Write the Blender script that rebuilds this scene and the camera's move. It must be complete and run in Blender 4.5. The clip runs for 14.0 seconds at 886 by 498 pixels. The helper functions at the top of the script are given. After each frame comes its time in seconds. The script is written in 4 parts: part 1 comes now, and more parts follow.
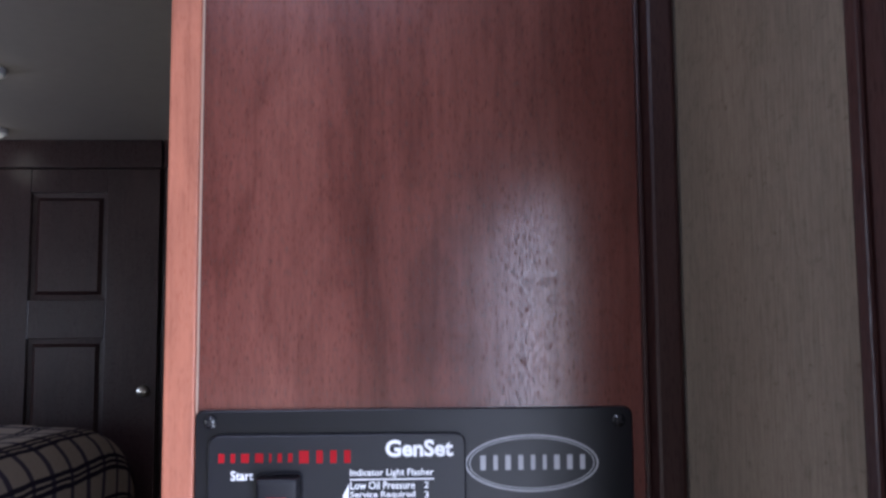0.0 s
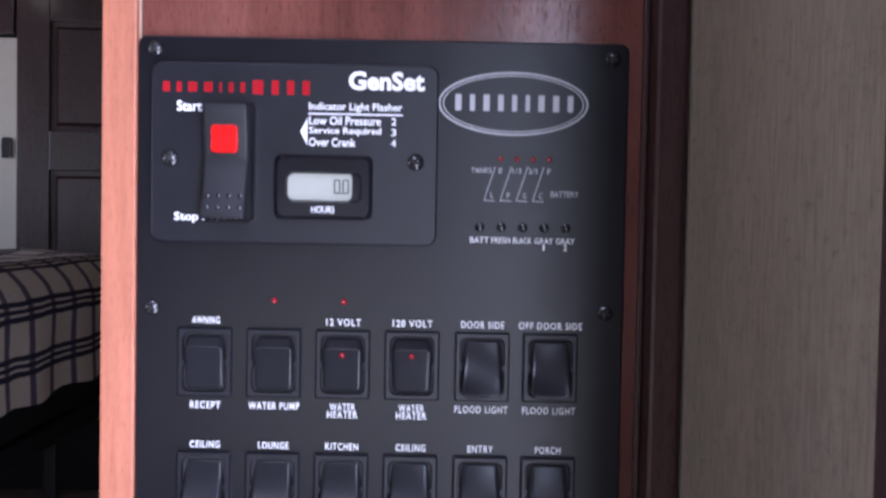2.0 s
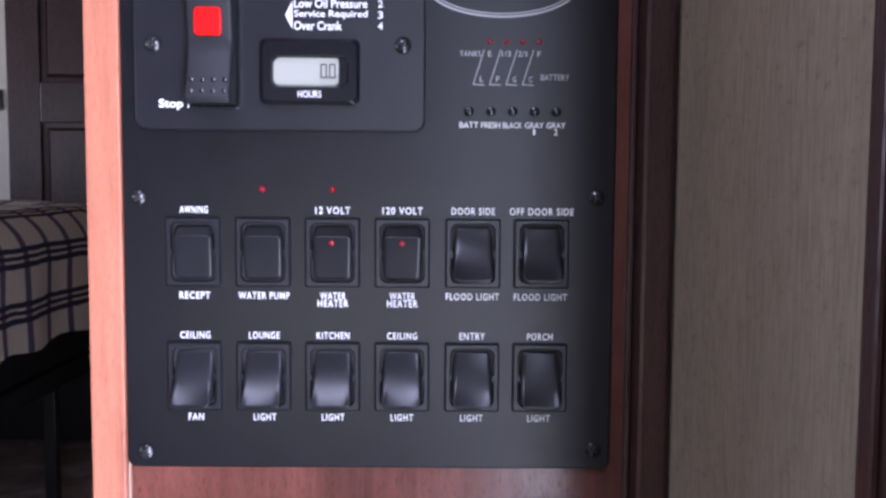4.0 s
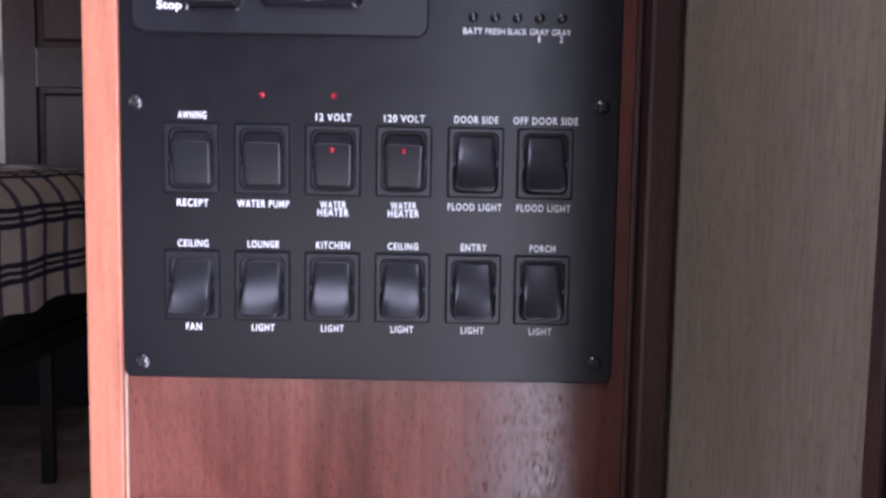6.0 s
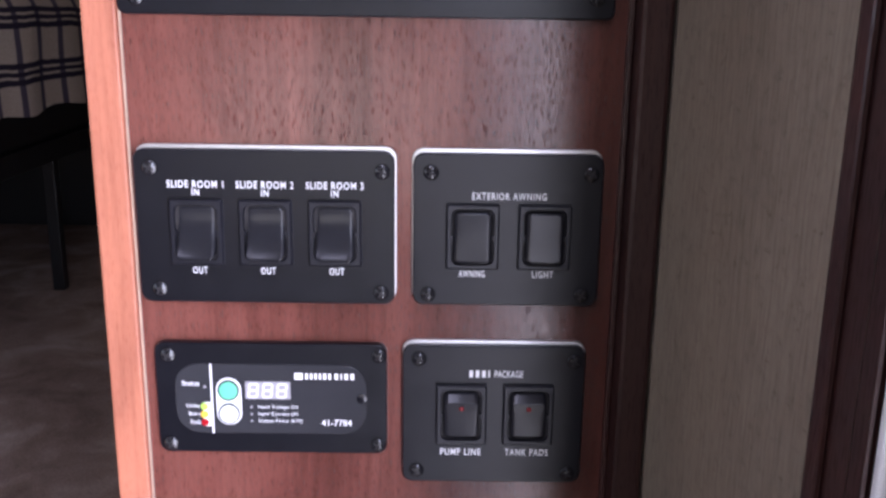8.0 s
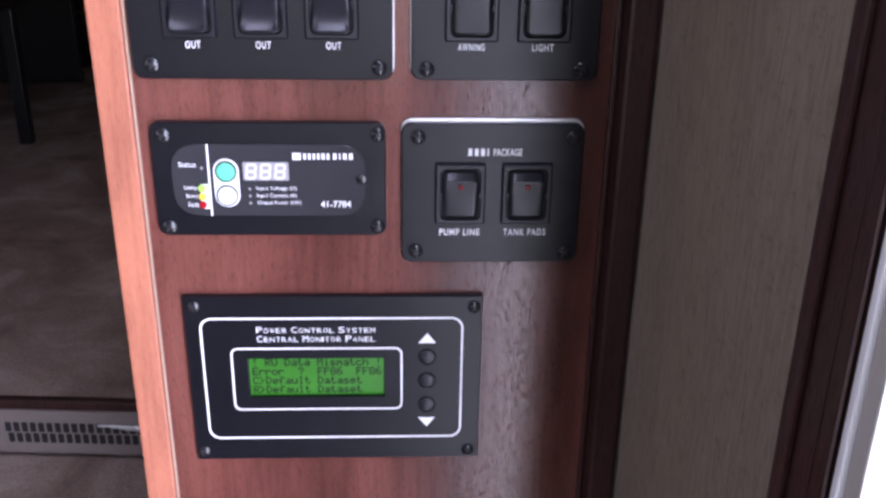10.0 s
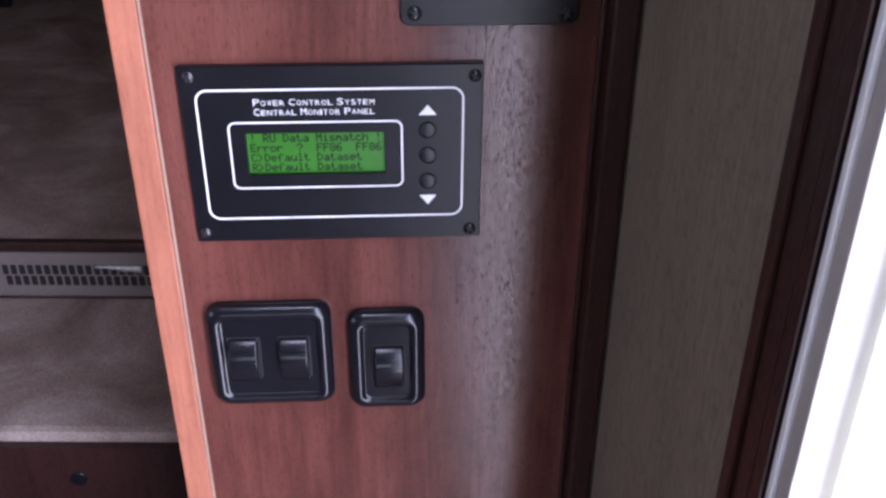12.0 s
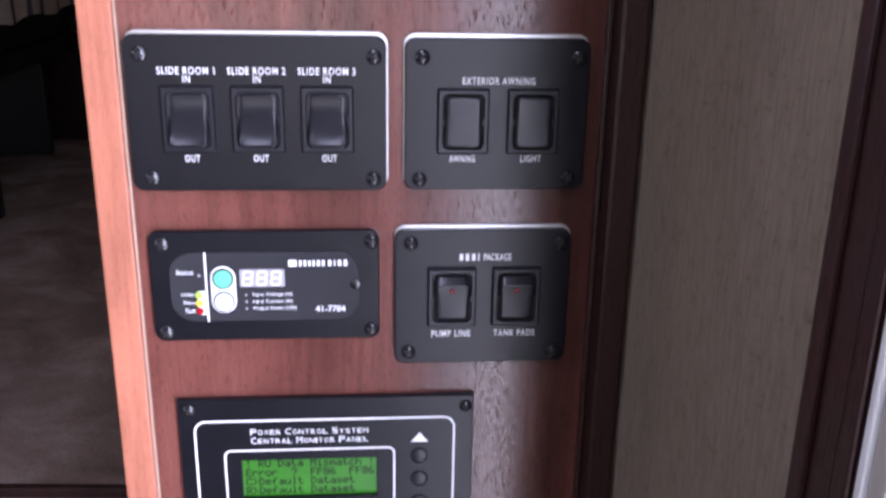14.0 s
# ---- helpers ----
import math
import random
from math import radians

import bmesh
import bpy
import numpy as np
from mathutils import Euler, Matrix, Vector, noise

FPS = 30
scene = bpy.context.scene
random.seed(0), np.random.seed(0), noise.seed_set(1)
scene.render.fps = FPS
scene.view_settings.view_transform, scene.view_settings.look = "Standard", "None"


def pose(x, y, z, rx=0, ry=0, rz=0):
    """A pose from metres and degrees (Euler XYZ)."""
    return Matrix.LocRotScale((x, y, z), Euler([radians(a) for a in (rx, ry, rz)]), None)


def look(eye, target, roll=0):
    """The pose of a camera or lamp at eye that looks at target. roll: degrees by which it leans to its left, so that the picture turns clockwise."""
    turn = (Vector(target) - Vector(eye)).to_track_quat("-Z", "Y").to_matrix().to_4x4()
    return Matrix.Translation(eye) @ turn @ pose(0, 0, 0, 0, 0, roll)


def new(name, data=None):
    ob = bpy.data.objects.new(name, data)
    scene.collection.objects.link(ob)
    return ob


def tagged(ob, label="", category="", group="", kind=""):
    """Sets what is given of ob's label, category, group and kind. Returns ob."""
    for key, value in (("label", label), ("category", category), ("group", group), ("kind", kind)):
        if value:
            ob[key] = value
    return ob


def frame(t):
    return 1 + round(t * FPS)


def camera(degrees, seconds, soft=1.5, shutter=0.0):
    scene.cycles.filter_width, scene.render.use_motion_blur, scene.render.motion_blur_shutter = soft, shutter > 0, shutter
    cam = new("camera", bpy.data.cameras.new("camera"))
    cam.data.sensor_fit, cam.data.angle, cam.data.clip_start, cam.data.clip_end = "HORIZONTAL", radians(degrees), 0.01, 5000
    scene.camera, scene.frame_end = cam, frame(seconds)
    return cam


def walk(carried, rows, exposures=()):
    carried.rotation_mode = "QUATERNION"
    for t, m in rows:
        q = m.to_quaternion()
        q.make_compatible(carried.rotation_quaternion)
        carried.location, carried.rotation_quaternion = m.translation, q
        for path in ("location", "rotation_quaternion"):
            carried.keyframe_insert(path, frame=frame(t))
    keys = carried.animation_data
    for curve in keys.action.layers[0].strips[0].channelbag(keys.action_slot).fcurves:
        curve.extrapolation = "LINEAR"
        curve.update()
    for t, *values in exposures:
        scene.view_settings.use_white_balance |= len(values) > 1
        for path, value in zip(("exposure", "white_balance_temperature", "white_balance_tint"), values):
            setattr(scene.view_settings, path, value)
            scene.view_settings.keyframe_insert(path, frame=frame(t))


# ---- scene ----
cam = camera(51.1, 14.0, soft=2.7, shutter=0.2)
PATH = [
    (0.0, 0.0000, -0.4768, 1.4572, 95.53, 0.41, -2.07),
    (0.5, 0.0136, -0.4459, 1.4313, 93.58, 0.60, -0.41),
    (1.0, 0.0208, -0.4301, 1.4022, 91.81, -0.49, -0.16),
    (1.5, 0.0260, -0.4245, 1.3751, 89.68, -1.27, -0.06),
    (2.0, 0.0307, -0.4215, 1.3420, 88.18, -1.07, -0.03),
    (2.5, 0.0347, -0.4275, 1.3145, 86.23, -0.36, -0.07),
    (4.8, 0.0334, -0.4157, 1.3089, 85.64, -0.55, -0.52),
    (5.0, 0.0322, -0.4167, 1.3093, 85.94, -0.51, -0.68),
    (5.5, 0.0315, -0.4164, 1.3037, 85.52, -0.51, -0.71),
    (6.0, 0.0323, -0.4158, 1.2769, 84.49, -0.98, -0.42),
    (6.5, 0.0327, -0.4190, 1.2565, 81.39, -1.15, -0.32),
    (7.0, 0.0367, -0.4209, 1.2257, 79.59, -0.88, 0.05),
    (7.5, 0.0358, -0.4240, 1.1975, 77.80, -0.84, -0.13),
    (8.0, 0.0354, -0.4264, 1.1811, 75.43, -0.80, -0.21),
    (8.2, 0.0359, -0.4278, 1.1753, 74.50, -0.51, -0.16),
    (10.3, 0.0199, -0.4384, 1.1253, 66.54, -0.89, -2.37),
    (10.5, 0.0211, -0.4348, 1.1157, 65.92, -0.76, -2.28),
    (11.0, 0.0202, -0.4433, 1.0975, 64.82, -0.72, -2.36),
    (11.5, 0.0162, -0.4481, 1.0844, 62.94, -0.53, -2.81),
    (12.0, 0.0149, -0.4584, 1.0777, 60.86, -0.30, -3.17),
    (12.5, 0.0142, -0.4646, 1.0772, 61.55, -0.28, -3.36),
    (13.0, 0.0151, -0.4594, 1.0888, 64.93, -0.14, -3.56),
    (13.5, 0.0118, -0.4480, 1.1283, 67.42, -0.45, -4.13),
    (14.0, 0.0075, -0.4421, 1.1617, 71.32, -0.97, -4.41),
]
walk(cam, [(t, pose(x, y, z, rx, ry, rz)) for t, x, y, z, rx, ry, rz in PATH], exposures=[(0.0, 1.78, 5750, 4), (1.5, 2.04, 5850, 8), (2.0, 2.18, 5900, 10), (2.7, 2.34, 5950, 12), (5.0, 2.38, 6100, 12), (6.0, 2.36, 6250, 12), (8.0, 2.15, 6400, 12), (10.5, 2.0, 6150, 12), (12.0, 1.82, 6100, 13), (13.0, 1.84, 6100, 13), (14.0, 2.16, 6200, 13)])

# ---- light ----
world = bpy.data.worlds.new("world")
scene.world = world
world.use_nodes = True
wn = world.node_tree.nodes
sky = wn.new("ShaderNodeTexSky")
sky.sky_type, sky.sun_disc = "NISHITA", False
sky.sun_elevation, sky.sun_rotation = radians(83), radians(146)
world.node_tree.links.new(sky.outputs[0], wn["Background"].inputs[0])
wn["Background"].inputs[1].default_value = 0.12


def lamp(name, kind, m, energy, colour, **more):
    data = bpy.data.lights.new(name, kind)
    data.energy, data.color = energy, colour
    for key, value in more.items():
        if key == "size":
            data.size = value
        elif key == "size_y":
            data.shape, data.size_y = "RECTANGLE", value
        elif key == "angle":
            data.angle = value
        elif key == "spread":
            data.spread = value
        elif key == "radius":
            data.shadow_soft_size = value
    ob = new(name, data)
    ob.matrix_world = m
    return ob


lamp("sun", "SUN", look((0.4, -0.6, 6), (0, 0, 0)), 5.0, (1.0, 0.95, 0.88), angle=radians(0.5))

DAY = (0.725, 0.72, 1.0)
DOORLIGHT = (0.75, 0.75, 0.98)
# doorway daylight as two lamps; the upper is narrower to dim the upper wall
lamp("door_daylight", "AREA", look((0.140, -0.5985, 0.625), (-1.0, -0.5985, 0.625)), 7.5, DOORLIGHT, size=0.663, size_y=1.05, spread=radians(172))
lamp("door_daylight_upper", "AREA", look((0.140, -0.665, 1.375), (-1.0, -0.665, 1.375)), 3.9, DOORLIGHT, size=0.53, size_y=0.45, spread=radians(172))
# added fill lamps; the windows they would need are unseen
lamp("left_fill_light", "AREA", look((-2.52, -1.37, 1.35), (0.0, -0.1, 1.0)), 1.2, DAY, size=1.0, size_y=0.8)
lamp("bedroom_fill_light", "AREA", look((-2.52, 1.35, 1.55), (0.0, 1.35, 1.5)), 2.3, DAY, size=0.9, size_y=0.55)

# unseen fill lamp behind the camera, set in the rear wall
lamp("rear_fill_light", "AREA", look((-0.35, -2.63, 0.85), (-0.35, 0.0, 0.95)), 0.2, DAY, size=0.78, size_y=0.58)
# unseen skylight, assumed from the bright rocker caps and placed to suit them
lamp("assumed_skylight_lamp", "AREA", look((-0.15, -0.77, 2.075), (-0.15, -0.77, 0.0)), 1.25, DAY, size=0.34, size_y=0.24)

# ---- materials ----


def material(name, rough=0.5, metal=0.0, spec=0.5, emit=None, strength=0.0):
    m = bpy.data.materials.new(name)
    m.use_nodes = True
    b = m.node_tree.nodes["Principled BSDF"]
    b.inputs["Roughness"].default_value, b.inputs["Metallic"].default_value = rough, metal
    b.inputs["Specular IOR Level"].default_value = spec
    if emit:
        b.inputs["Emission Color"].default_value, b.inputs["Emission Strength"].default_value = (*emit, 1), strength
    return m, m.node_tree.nodes, m.node_tree.links, b


def ramp(nodes, links, source, stops):
    r = nodes.new("ShaderNodeValToRGB")
    while len(r.color_ramp.elements) < len(stops):
        r.color_ramp.elements.new(0.5)
    for e, (p, c) in zip(r.color_ramp.elements, stops):
        e.position, e.color = p, (*c, 1)
    links.new(source, r.inputs[0])
    return r.outputs[0]


def coords(nodes, links, scale=(1, 1, 1), kind="Object"):
    c, m = nodes.new("ShaderNodeTexCoord"), nodes.new("ShaderNodeMapping")
    m.inputs["Scale"].default_value = scale
    links.new(c.outputs[kind], m.inputs[0])
    return m.outputs[0]


def noise_tex(nodes, links, vector, scale, detail=4, rough=0.55, distort=0.0):
    n = nodes.new("ShaderNodeTexNoise")
    n.inputs["Scale"].default_value, n.inputs["Detail"].default_value = scale, detail
    n.inputs["Roughness"].default_value, n.inputs["Distortion"].default_value = rough, distort
    links.new(vector, n.inputs["Vector"])
    return n.outputs["Fac"]


def mixed(nodes, links, a, b, fac, mode="MIX"):
    m = nodes.new("ShaderNodeMix")
    m.data_type, m.blend_type = "RGBA", mode
    for socket, v in ((m.inputs[6], a), (m.inputs[7], b), (m.inputs[0], fac)):
        if hasattr(v, "is_output"):
            links.new(v, socket)
        elif isinstance(v, tuple):
            socket.default_value = (*v, 1)
        else:
            socket.default_value = v
    return m.outputs[2]


def relief(nodes, links, b, height, strength, distance):
    n = nodes.new("ShaderNodeBump")
    n.inputs["Strength"].default_value, n.inputs["Distance"].default_value = strength, distance
    links.new(height, n.inputs["Height"])
    links.new(n.outputs[0], b.inputs["Normal"])


def wood(name, dark, mid, light, rough, scale=1.0, pores=0.6, spec=0.5, flecks=0.95, dash=0.85):
    m, n, l, b = material(name, rough, spec=spec)
    big = noise_tex(n, l, coords(n, l, (9 * scale, 9 * scale, 0.9 * scale)), 1.4, 5, 0.6, 1.2)
    fine = noise_tex(n, l, coords(n, l, (260 * scale, 260 * scale, 14 * scale)), 1.0, 5, 0.65, 0.3)
    pore = noise_tex(n, l, coords(n, l, (1500 * scale, 1500 * scale, 180 * scale)), 1.0, 3, 0.55)
    base = ramp(n, l, big, [(0.3, dark), (0.5, mid), (0.72, light)])
    grain = ramp(n, l, fine, [(0.28, (0.78, 0.75, 0.74)), (0.5, (1, 1, 1)), (0.75, (1.14, 1.12, 1.1))])
    holes = ramp(n, l, pore, [(0.33, (1 - pores, 1 - pores, 1 - pores)), (0.46, (1, 1, 1))])
    c = mixed(n, l, mixed(n, l, base, grain, 1.0, "MULTIPLY"), holes, 1.0, "MULTIPLY")
    cell = n.new("ShaderNodeTexVoronoi")
    l.new(coords(n, l, (640 * scale, 640 * scale, 150 * scale)), cell.inputs["Vector"])
    cell.inputs["Scale"].default_value = 1.0
    dents = ramp(n, l, cell.outputs["Distance"], [(0.18, (flecks, flecks * 0.96, flecks * 0.96)), (0.31, (1, 1, 1))])
    c = mixed(n, l, c, dents, 1.0, "MULTIPLY")
    cloud = noise_tex(n, l, coords(n, l, (30 * scale, 30 * scale, 11 * scale)), 1.0, 4, 0.6, 0.8)
    c = mixed(n, l, c, ramp(n, l, cloud, [(0.25, (0.72, 0.68, 0.68)), (0.5, (1, 1, 1)), (0.75, (1.12, 1.12, 1.12))]), 1.0, "MULTIPLY")
    l.new(c, b.inputs["Base Color"])
    # open pores and flecks are matt
    deep = ramp(n, l, cell.outputs["Distance"], [(0.18, (dash, dash, dash)), (0.31, (1, 1, 1))])
    matt = mixed(n, l, holes, deep, 1.0, "MULTIPLY")
    l.new(mixed(n, l, mixed(n, l, matt, grain, 0.6, "MULTIPLY"), (spec, spec, spec), 1.0, "MULTIPLY"), b.inputs["Specular IOR Level"])
    r = ramp(n, l, pore, [(0.3, (rough + 0.14,) * 3), (0.6, (rough - 0.03,) * 3)])
    l.new(r, b.inputs["Roughness"])
    relief(n, l, b, pore, 0.05, 0.0003)
    return m


def plain(name, colour, rough=0.5, metal=0.0, spread=0.12, scale=60, bump=0.0, spec=0.5, size=0.0004, emit=None, strength=0.0):
    m, n, l, b = material(name, rough, metal, spec, emit, strength)
    v = coords(n, l)
    a = noise_tex(n, l, v, scale, 4)
    g = noise_tex(n, l, v, scale * 0.12, 3)
    lo, hi = tuple(c * (1 - spread) for c in colour), tuple(min(1, c * (1 + spread)) for c in colour)
    c = mixed(n, l, ramp(n, l, a, [(0.3, lo), (0.7, hi)]), ramp(n, l, g, [(0.3, lo), (0.7, hi)]), 0.5)
    l.new(c, b.inputs["Base Color"])
    l.new(ramp(n, l, g, [(0.3, (max(0.02, rough - 0.025),) * 3), (0.7, (rough + 0.025,) * 3)]), b.inputs["Roughness"])
    if bump:
        relief(n, l, b, a, bump, size)
    return m


CHERRY = wood("cherry_laminate", (0.074, 0.024, 0.018), (0.130, 0.043, 0.033), (0.186, 0.069, 0.053), 0.18, pores=0.5, spec=0.5, flecks=0.8, dash=0.12)
CHERRY_EDGE = wood("cherry_edge_band", (0.30, 0.100, 0.055), (0.35, 0.120, 0.067), (0.395, 0.142, 0.084), 0.5, 1.0, 0.12)
DARK_WOOD = wood("dark_stained_wood", (0.022, 0.008, 0.007), (0.035, 0.012, 0.010), (0.05, 0.018, 0.014), 0.38, 0.8, 0.3)
ESPRESSO = wood("espresso_cabinet_wood", (0.022, 0.010, 0.010), (0.032, 0.014, 0.014), (0.042, 0.019, 0.018), 0.3, 0.5, 0.3)
BLACK_PANEL = plain("black_textured_panel", (0.005, 0.005, 0.0075), 0.30, spread=0.12, scale=900, bump=0.2, size=0.0001, spec=0.28)
BLACK_FACE = plain("black_satin_face", (0.008, 0.008, 0.012), 0.36, spec=0.32, spread=0.08, scale=700, bump=0.1, size=0.0001)
BLACK_SWITCH = plain("black_switch_plastic", (0.014, 0.014, 0.017), 0.22, spec=0.27, spread=0.1, scale=800, bump=0.12, size=0.0001)
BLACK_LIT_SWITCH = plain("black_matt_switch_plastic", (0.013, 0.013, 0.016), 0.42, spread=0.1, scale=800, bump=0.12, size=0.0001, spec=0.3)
BLACK_GLOSS = plain("black_gloss_plastic", (0.006, 0.006, 0.009), 0.2, spread=0.15, scale=120, bump=0.03)
BLACK_STEEL = plain("black_steel", (0.01, 0.01, 0.012), 0.35, 0.3)
SCREW = plain("black_oxide_screw", (0.012, 0.012, 0.014), 0.16, 0.0, scale=900)
WHITE_INK = plain("white_ink", (0.82, 0.82, 0.84), 0.55, spread=0.04, scale=600)
GREY_INK = plain("grey_ink", (0.4, 0.4, 0.42), 0.55, spread=0.06, scale=600)
RED_INK = plain("red_ink", (0.3, 0.006, 0.012), 0.6, spread=0.1, scale=600, spec=0.1)
DARK_INK = plain("lcd_dark_segment", (0.001, 0.006, 0.001), 0.8, scale=600)
RED_LENS = plain("red_lens", (0.4, 0.005, 0.006), 0.3, spread=0.35, scale=260, emit=(1.0, 0.012, 0.008), strength=0.05, spec=0.2)
RED_LED = plain("red_led", (0.22, 0.004, 0.012), 0.2, emit=(1.0, 0.03, 0.05), strength=0.010)
RED_DULL = plain("dull_red_led", (0.2, 0.012, 0.015), 0.25)
LCD_GREY = plain("grey_lcd", (0.34, 0.35, 0.31), 0.3, spread=0.08)
LCD_GREEN = plain("green_backlit_lcd", (0.024, 0.12, 0.008), 0.3, spread=0.25, scale=60, emit=(0.045, 0.42, 0.02), strength=0.03)
SMOKE = plain("smoky_display_window", (0.03, 0.03, 0.034), 0.18, spread=0.06)
GREEN_BTN = plain("green_button", (0.12, 0.5, 0.32), 0.35, spread=0.06)
WHITE_BTN = plain("white_button", (0.72, 0.78, 0.74), 0.35, spread=0.05)
DIGIT = plain("pale_digit", (0.75, 0.74, 0.76), 0.4, spread=0.04)
DIGIT_BACK = plain("digit_window", (0.3, 0.29, 0.31), 0.3, spread=0.05)
LIME = plain("lime_print", (0.35, 0.6, 0.08), 0.5)
AMBER = plain("amber_print", (0.8, 0.5, 0.05), 0.5)
SILVER_EDGE = plain("bare_aluminium_edge", (0.7, 0.7, 0.7), 0.32, 0.8, spread=0.06, scale=300)
CREAM_BEAD = plain("cream_edge_bead", (0.38, 0.28, 0.21), 0.5, spread=0.15)
ALUMINIUM = plain("white_painted_frame", (0.8, 0.8, 0.81), 0.4, spread=0.05)
GASKET = plain("grey_gasket", (0.46, 0.43, 0.40), 0.6, spread=0.1)
VENT = plain("taupe_vent_metal", (0.19, 0.155, 0.14), 0.5, spread=0.08, scale=200)
# colour for holes and gaps, with their shade already in it
HOLE_SHADE = plain("recess_shade", (0.012, 0.01, 0.01), 0.8)
CEILING = plain("taupe_ceiling_panel", (0.28, 0.25, 0.22), 0.7, spread=0.06, scale=40, bump=0.1)
LAMP_LENS = plain("frosted_lamp_lens", (0.85, 0.85, 0.85), 0.4, emit=(1.0, 0.95, 0.88), strength=0.06)
BRASS = plain("satin_nickel_knob", (0.6, 0.57, 0.5), 0.3, 0.9, scale=200)
VINYL = plain("dark_wood_vinyl", (0.075, 0.05, 0.04), 0.5, spread=0.2, scale=30, bump=0.1)
GROUND = plain("pale_gravel_ground", (0.42, 0.39, 0.35), 0.9, spread=0.25, scale=8, bump=0.4, size=0.02)


def wallpaper():
    m, n, l, b = material("linen_wallpaper", 0.75, spec=0.25)
    s = noise_tex(n, l, coords(n, l, (520, 520, 60)), 1.0, 4, 0.65)
    w = noise_tex(n, l, coords(n, l, (170, 170, 210)), 1.0, 5, 0.7)
    g = noise_tex(n, l, coords(n, l, (14, 14, 6)), 1.0, 3, 0.5)
    c = ramp(n, l, s, [(0.28, (0.178, 0.143, 0.105)), (0.5, (0.232, 0.190, 0.143)), (0.75, (0.278, 0.231, 0.177))])
    c = mixed(n, l, c, ramp(n, l, w, [(0.25, (0.74, 0.71, 0.68)), (0.45, (1, 1, 1)), (0.8, (1.08, 1.07, 1.06))]), 1.0, "MULTIPLY")
    c = mixed(n, l, c, ramp(n, l, g, [(0.3, (0.86, 0.86, 0.86)), (0.7, (1.08, 1.08, 1.08))]), 1.0, "MULTIPLY")
    k = noise_tex(n, l, coords(n, l, (110, 110, 300)), 1.0, 3, 0.6, 0.5)
    c = mixed(n, l, c, ramp(n, l, k, [(0.24, (0.66, 0.6, 0.54)), (0.36, (1, 1, 1)), (0.7, (1.06, 1.05, 1.04))]), 1.0, "MULTIPLY")
    l.new(c, b.inputs["Base Color"])
    relief(n, l, b, s, 0.5, 0.0006)
    return m


def carpet():
    m, n, l, b = material("brown_plush_carpet", 0.95, spec=0.1)
    v = coords(n, l)
    a = noise_tex(n, l, v, 420, 3, 0.7)
    g = noise_tex(n, l, v, 7, 4, 0.6, 0.8)
    c = ramp(n, l, g, [(0.25, (0.18, 0.122, 0.098)), (0.5, (0.31, 0.228, 0.19)), (0.75, (0.50, 0.40, 0.35))])
    c = mixed(n, l, c, ramp(n, l, a, [(0.25, (0.6, 0.6, 0.6)), (0.75, (1.25, 1.25, 1.25))]), 1.0, "MULTIPLY")
    l.new(c, b.inputs["Base Color"])
    relief(n, l, b, a, 0.8, 0.003)
    return m


def plaid():
    """Cream cloth with groups of navy stripes one way and single slate stripes the other way."""
    m, n, l, b = material("plaid_bedspread_cloth", 0.9, spec=0.15)
    c = n.new("ShaderNodeTexCoord")
    s = n.new("ShaderNodeSeparateXYZ")
    wob = noise_tex(n, l, c.outputs["Object"], 5, 3)

    def maths(op, a, v):
        k = n.new("ShaderNodeMath")
        k.operation = op
        for socket, x in zip(k.inputs, (a, v)):
            if hasattr(x, "is_output"):
                l.new(x, socket)
            else:
                socket.default_value = x
        return k.outputs[0]

    l.new(c.outputs["UV"], s.inputs[0])
    jig = maths("MULTIPLY", maths("SUBTRACT", wob, 0.5), 0.02)
    across = maths("FRACT", maths("DIVIDE", maths("ADD", s.outputs[1], jig), 0.105), 0)
    along = maths("FRACT", maths("DIVIDE", maths("ADD", s.outputs[0], jig), 0.105), 0)
    k, w = (0, 0, 0), (1, 1, 1)
    tri = ramp(n, l, across, [(0.0, w), (0.55, w), (0.56, k), (0.66, k), (0.67, w), (0.71, w), (0.72, k), (0.79, k), (0.80, w), (0.84, w), (0.85, k), (0.94, k), (0.95, w)])
    one = ramp(n, l, along, [(0.0, w), (0.5, w), (0.53, k), (0.72, k), (0.75, w)])
    weave = noise_tex(n, l, c.outputs["Object"], 300, 3)
    base = ramp(n, l, weave, [(0.3, (0.42, 0.35, 0.29)), (0.7, (0.58, 0.5, 0.42))])
    col = mixed(n, l, (0.1, 0.085, 0.12), base, one)
    col = mixed(n, l, (0.03, 0.025, 0.045), col, tri)
    l.new(col, b.inputs["Base Color"])
    relief(n, l, b, weave, 0.5, 0.002)
    return m


LINEN, CARPET, PLAID = wallpaper(), carpet(), plaid()

# ---- builders ----


def part(name, bm, mat, parent=None, label="", at=(0, 0, 0)):
    """Links a bmesh, or a mesh made before, as one object."""
    if isinstance(bm, bmesh.types.BMesh):
        me = bpy.data.meshes.new(name)
        bm.normal_update()
        bm.to_mesh(me)
        bm.free()
    else:
        me = bm
    if me.materials and me.materials[0] != mat:
        me = me.copy()
        me.materials.clear()
    if not me.materials:
        me.materials.append(mat)
    ob = new(name, me)
    ob.location, ob.parent = at, parent
    return tagged(ob, label)


def thing(name, at, label, category, group="", kind=""):
    ob = new(name)
    ob.location, ob.empty_display_size = at, 0.02
    return tagged(ob, label, category, group, kind)


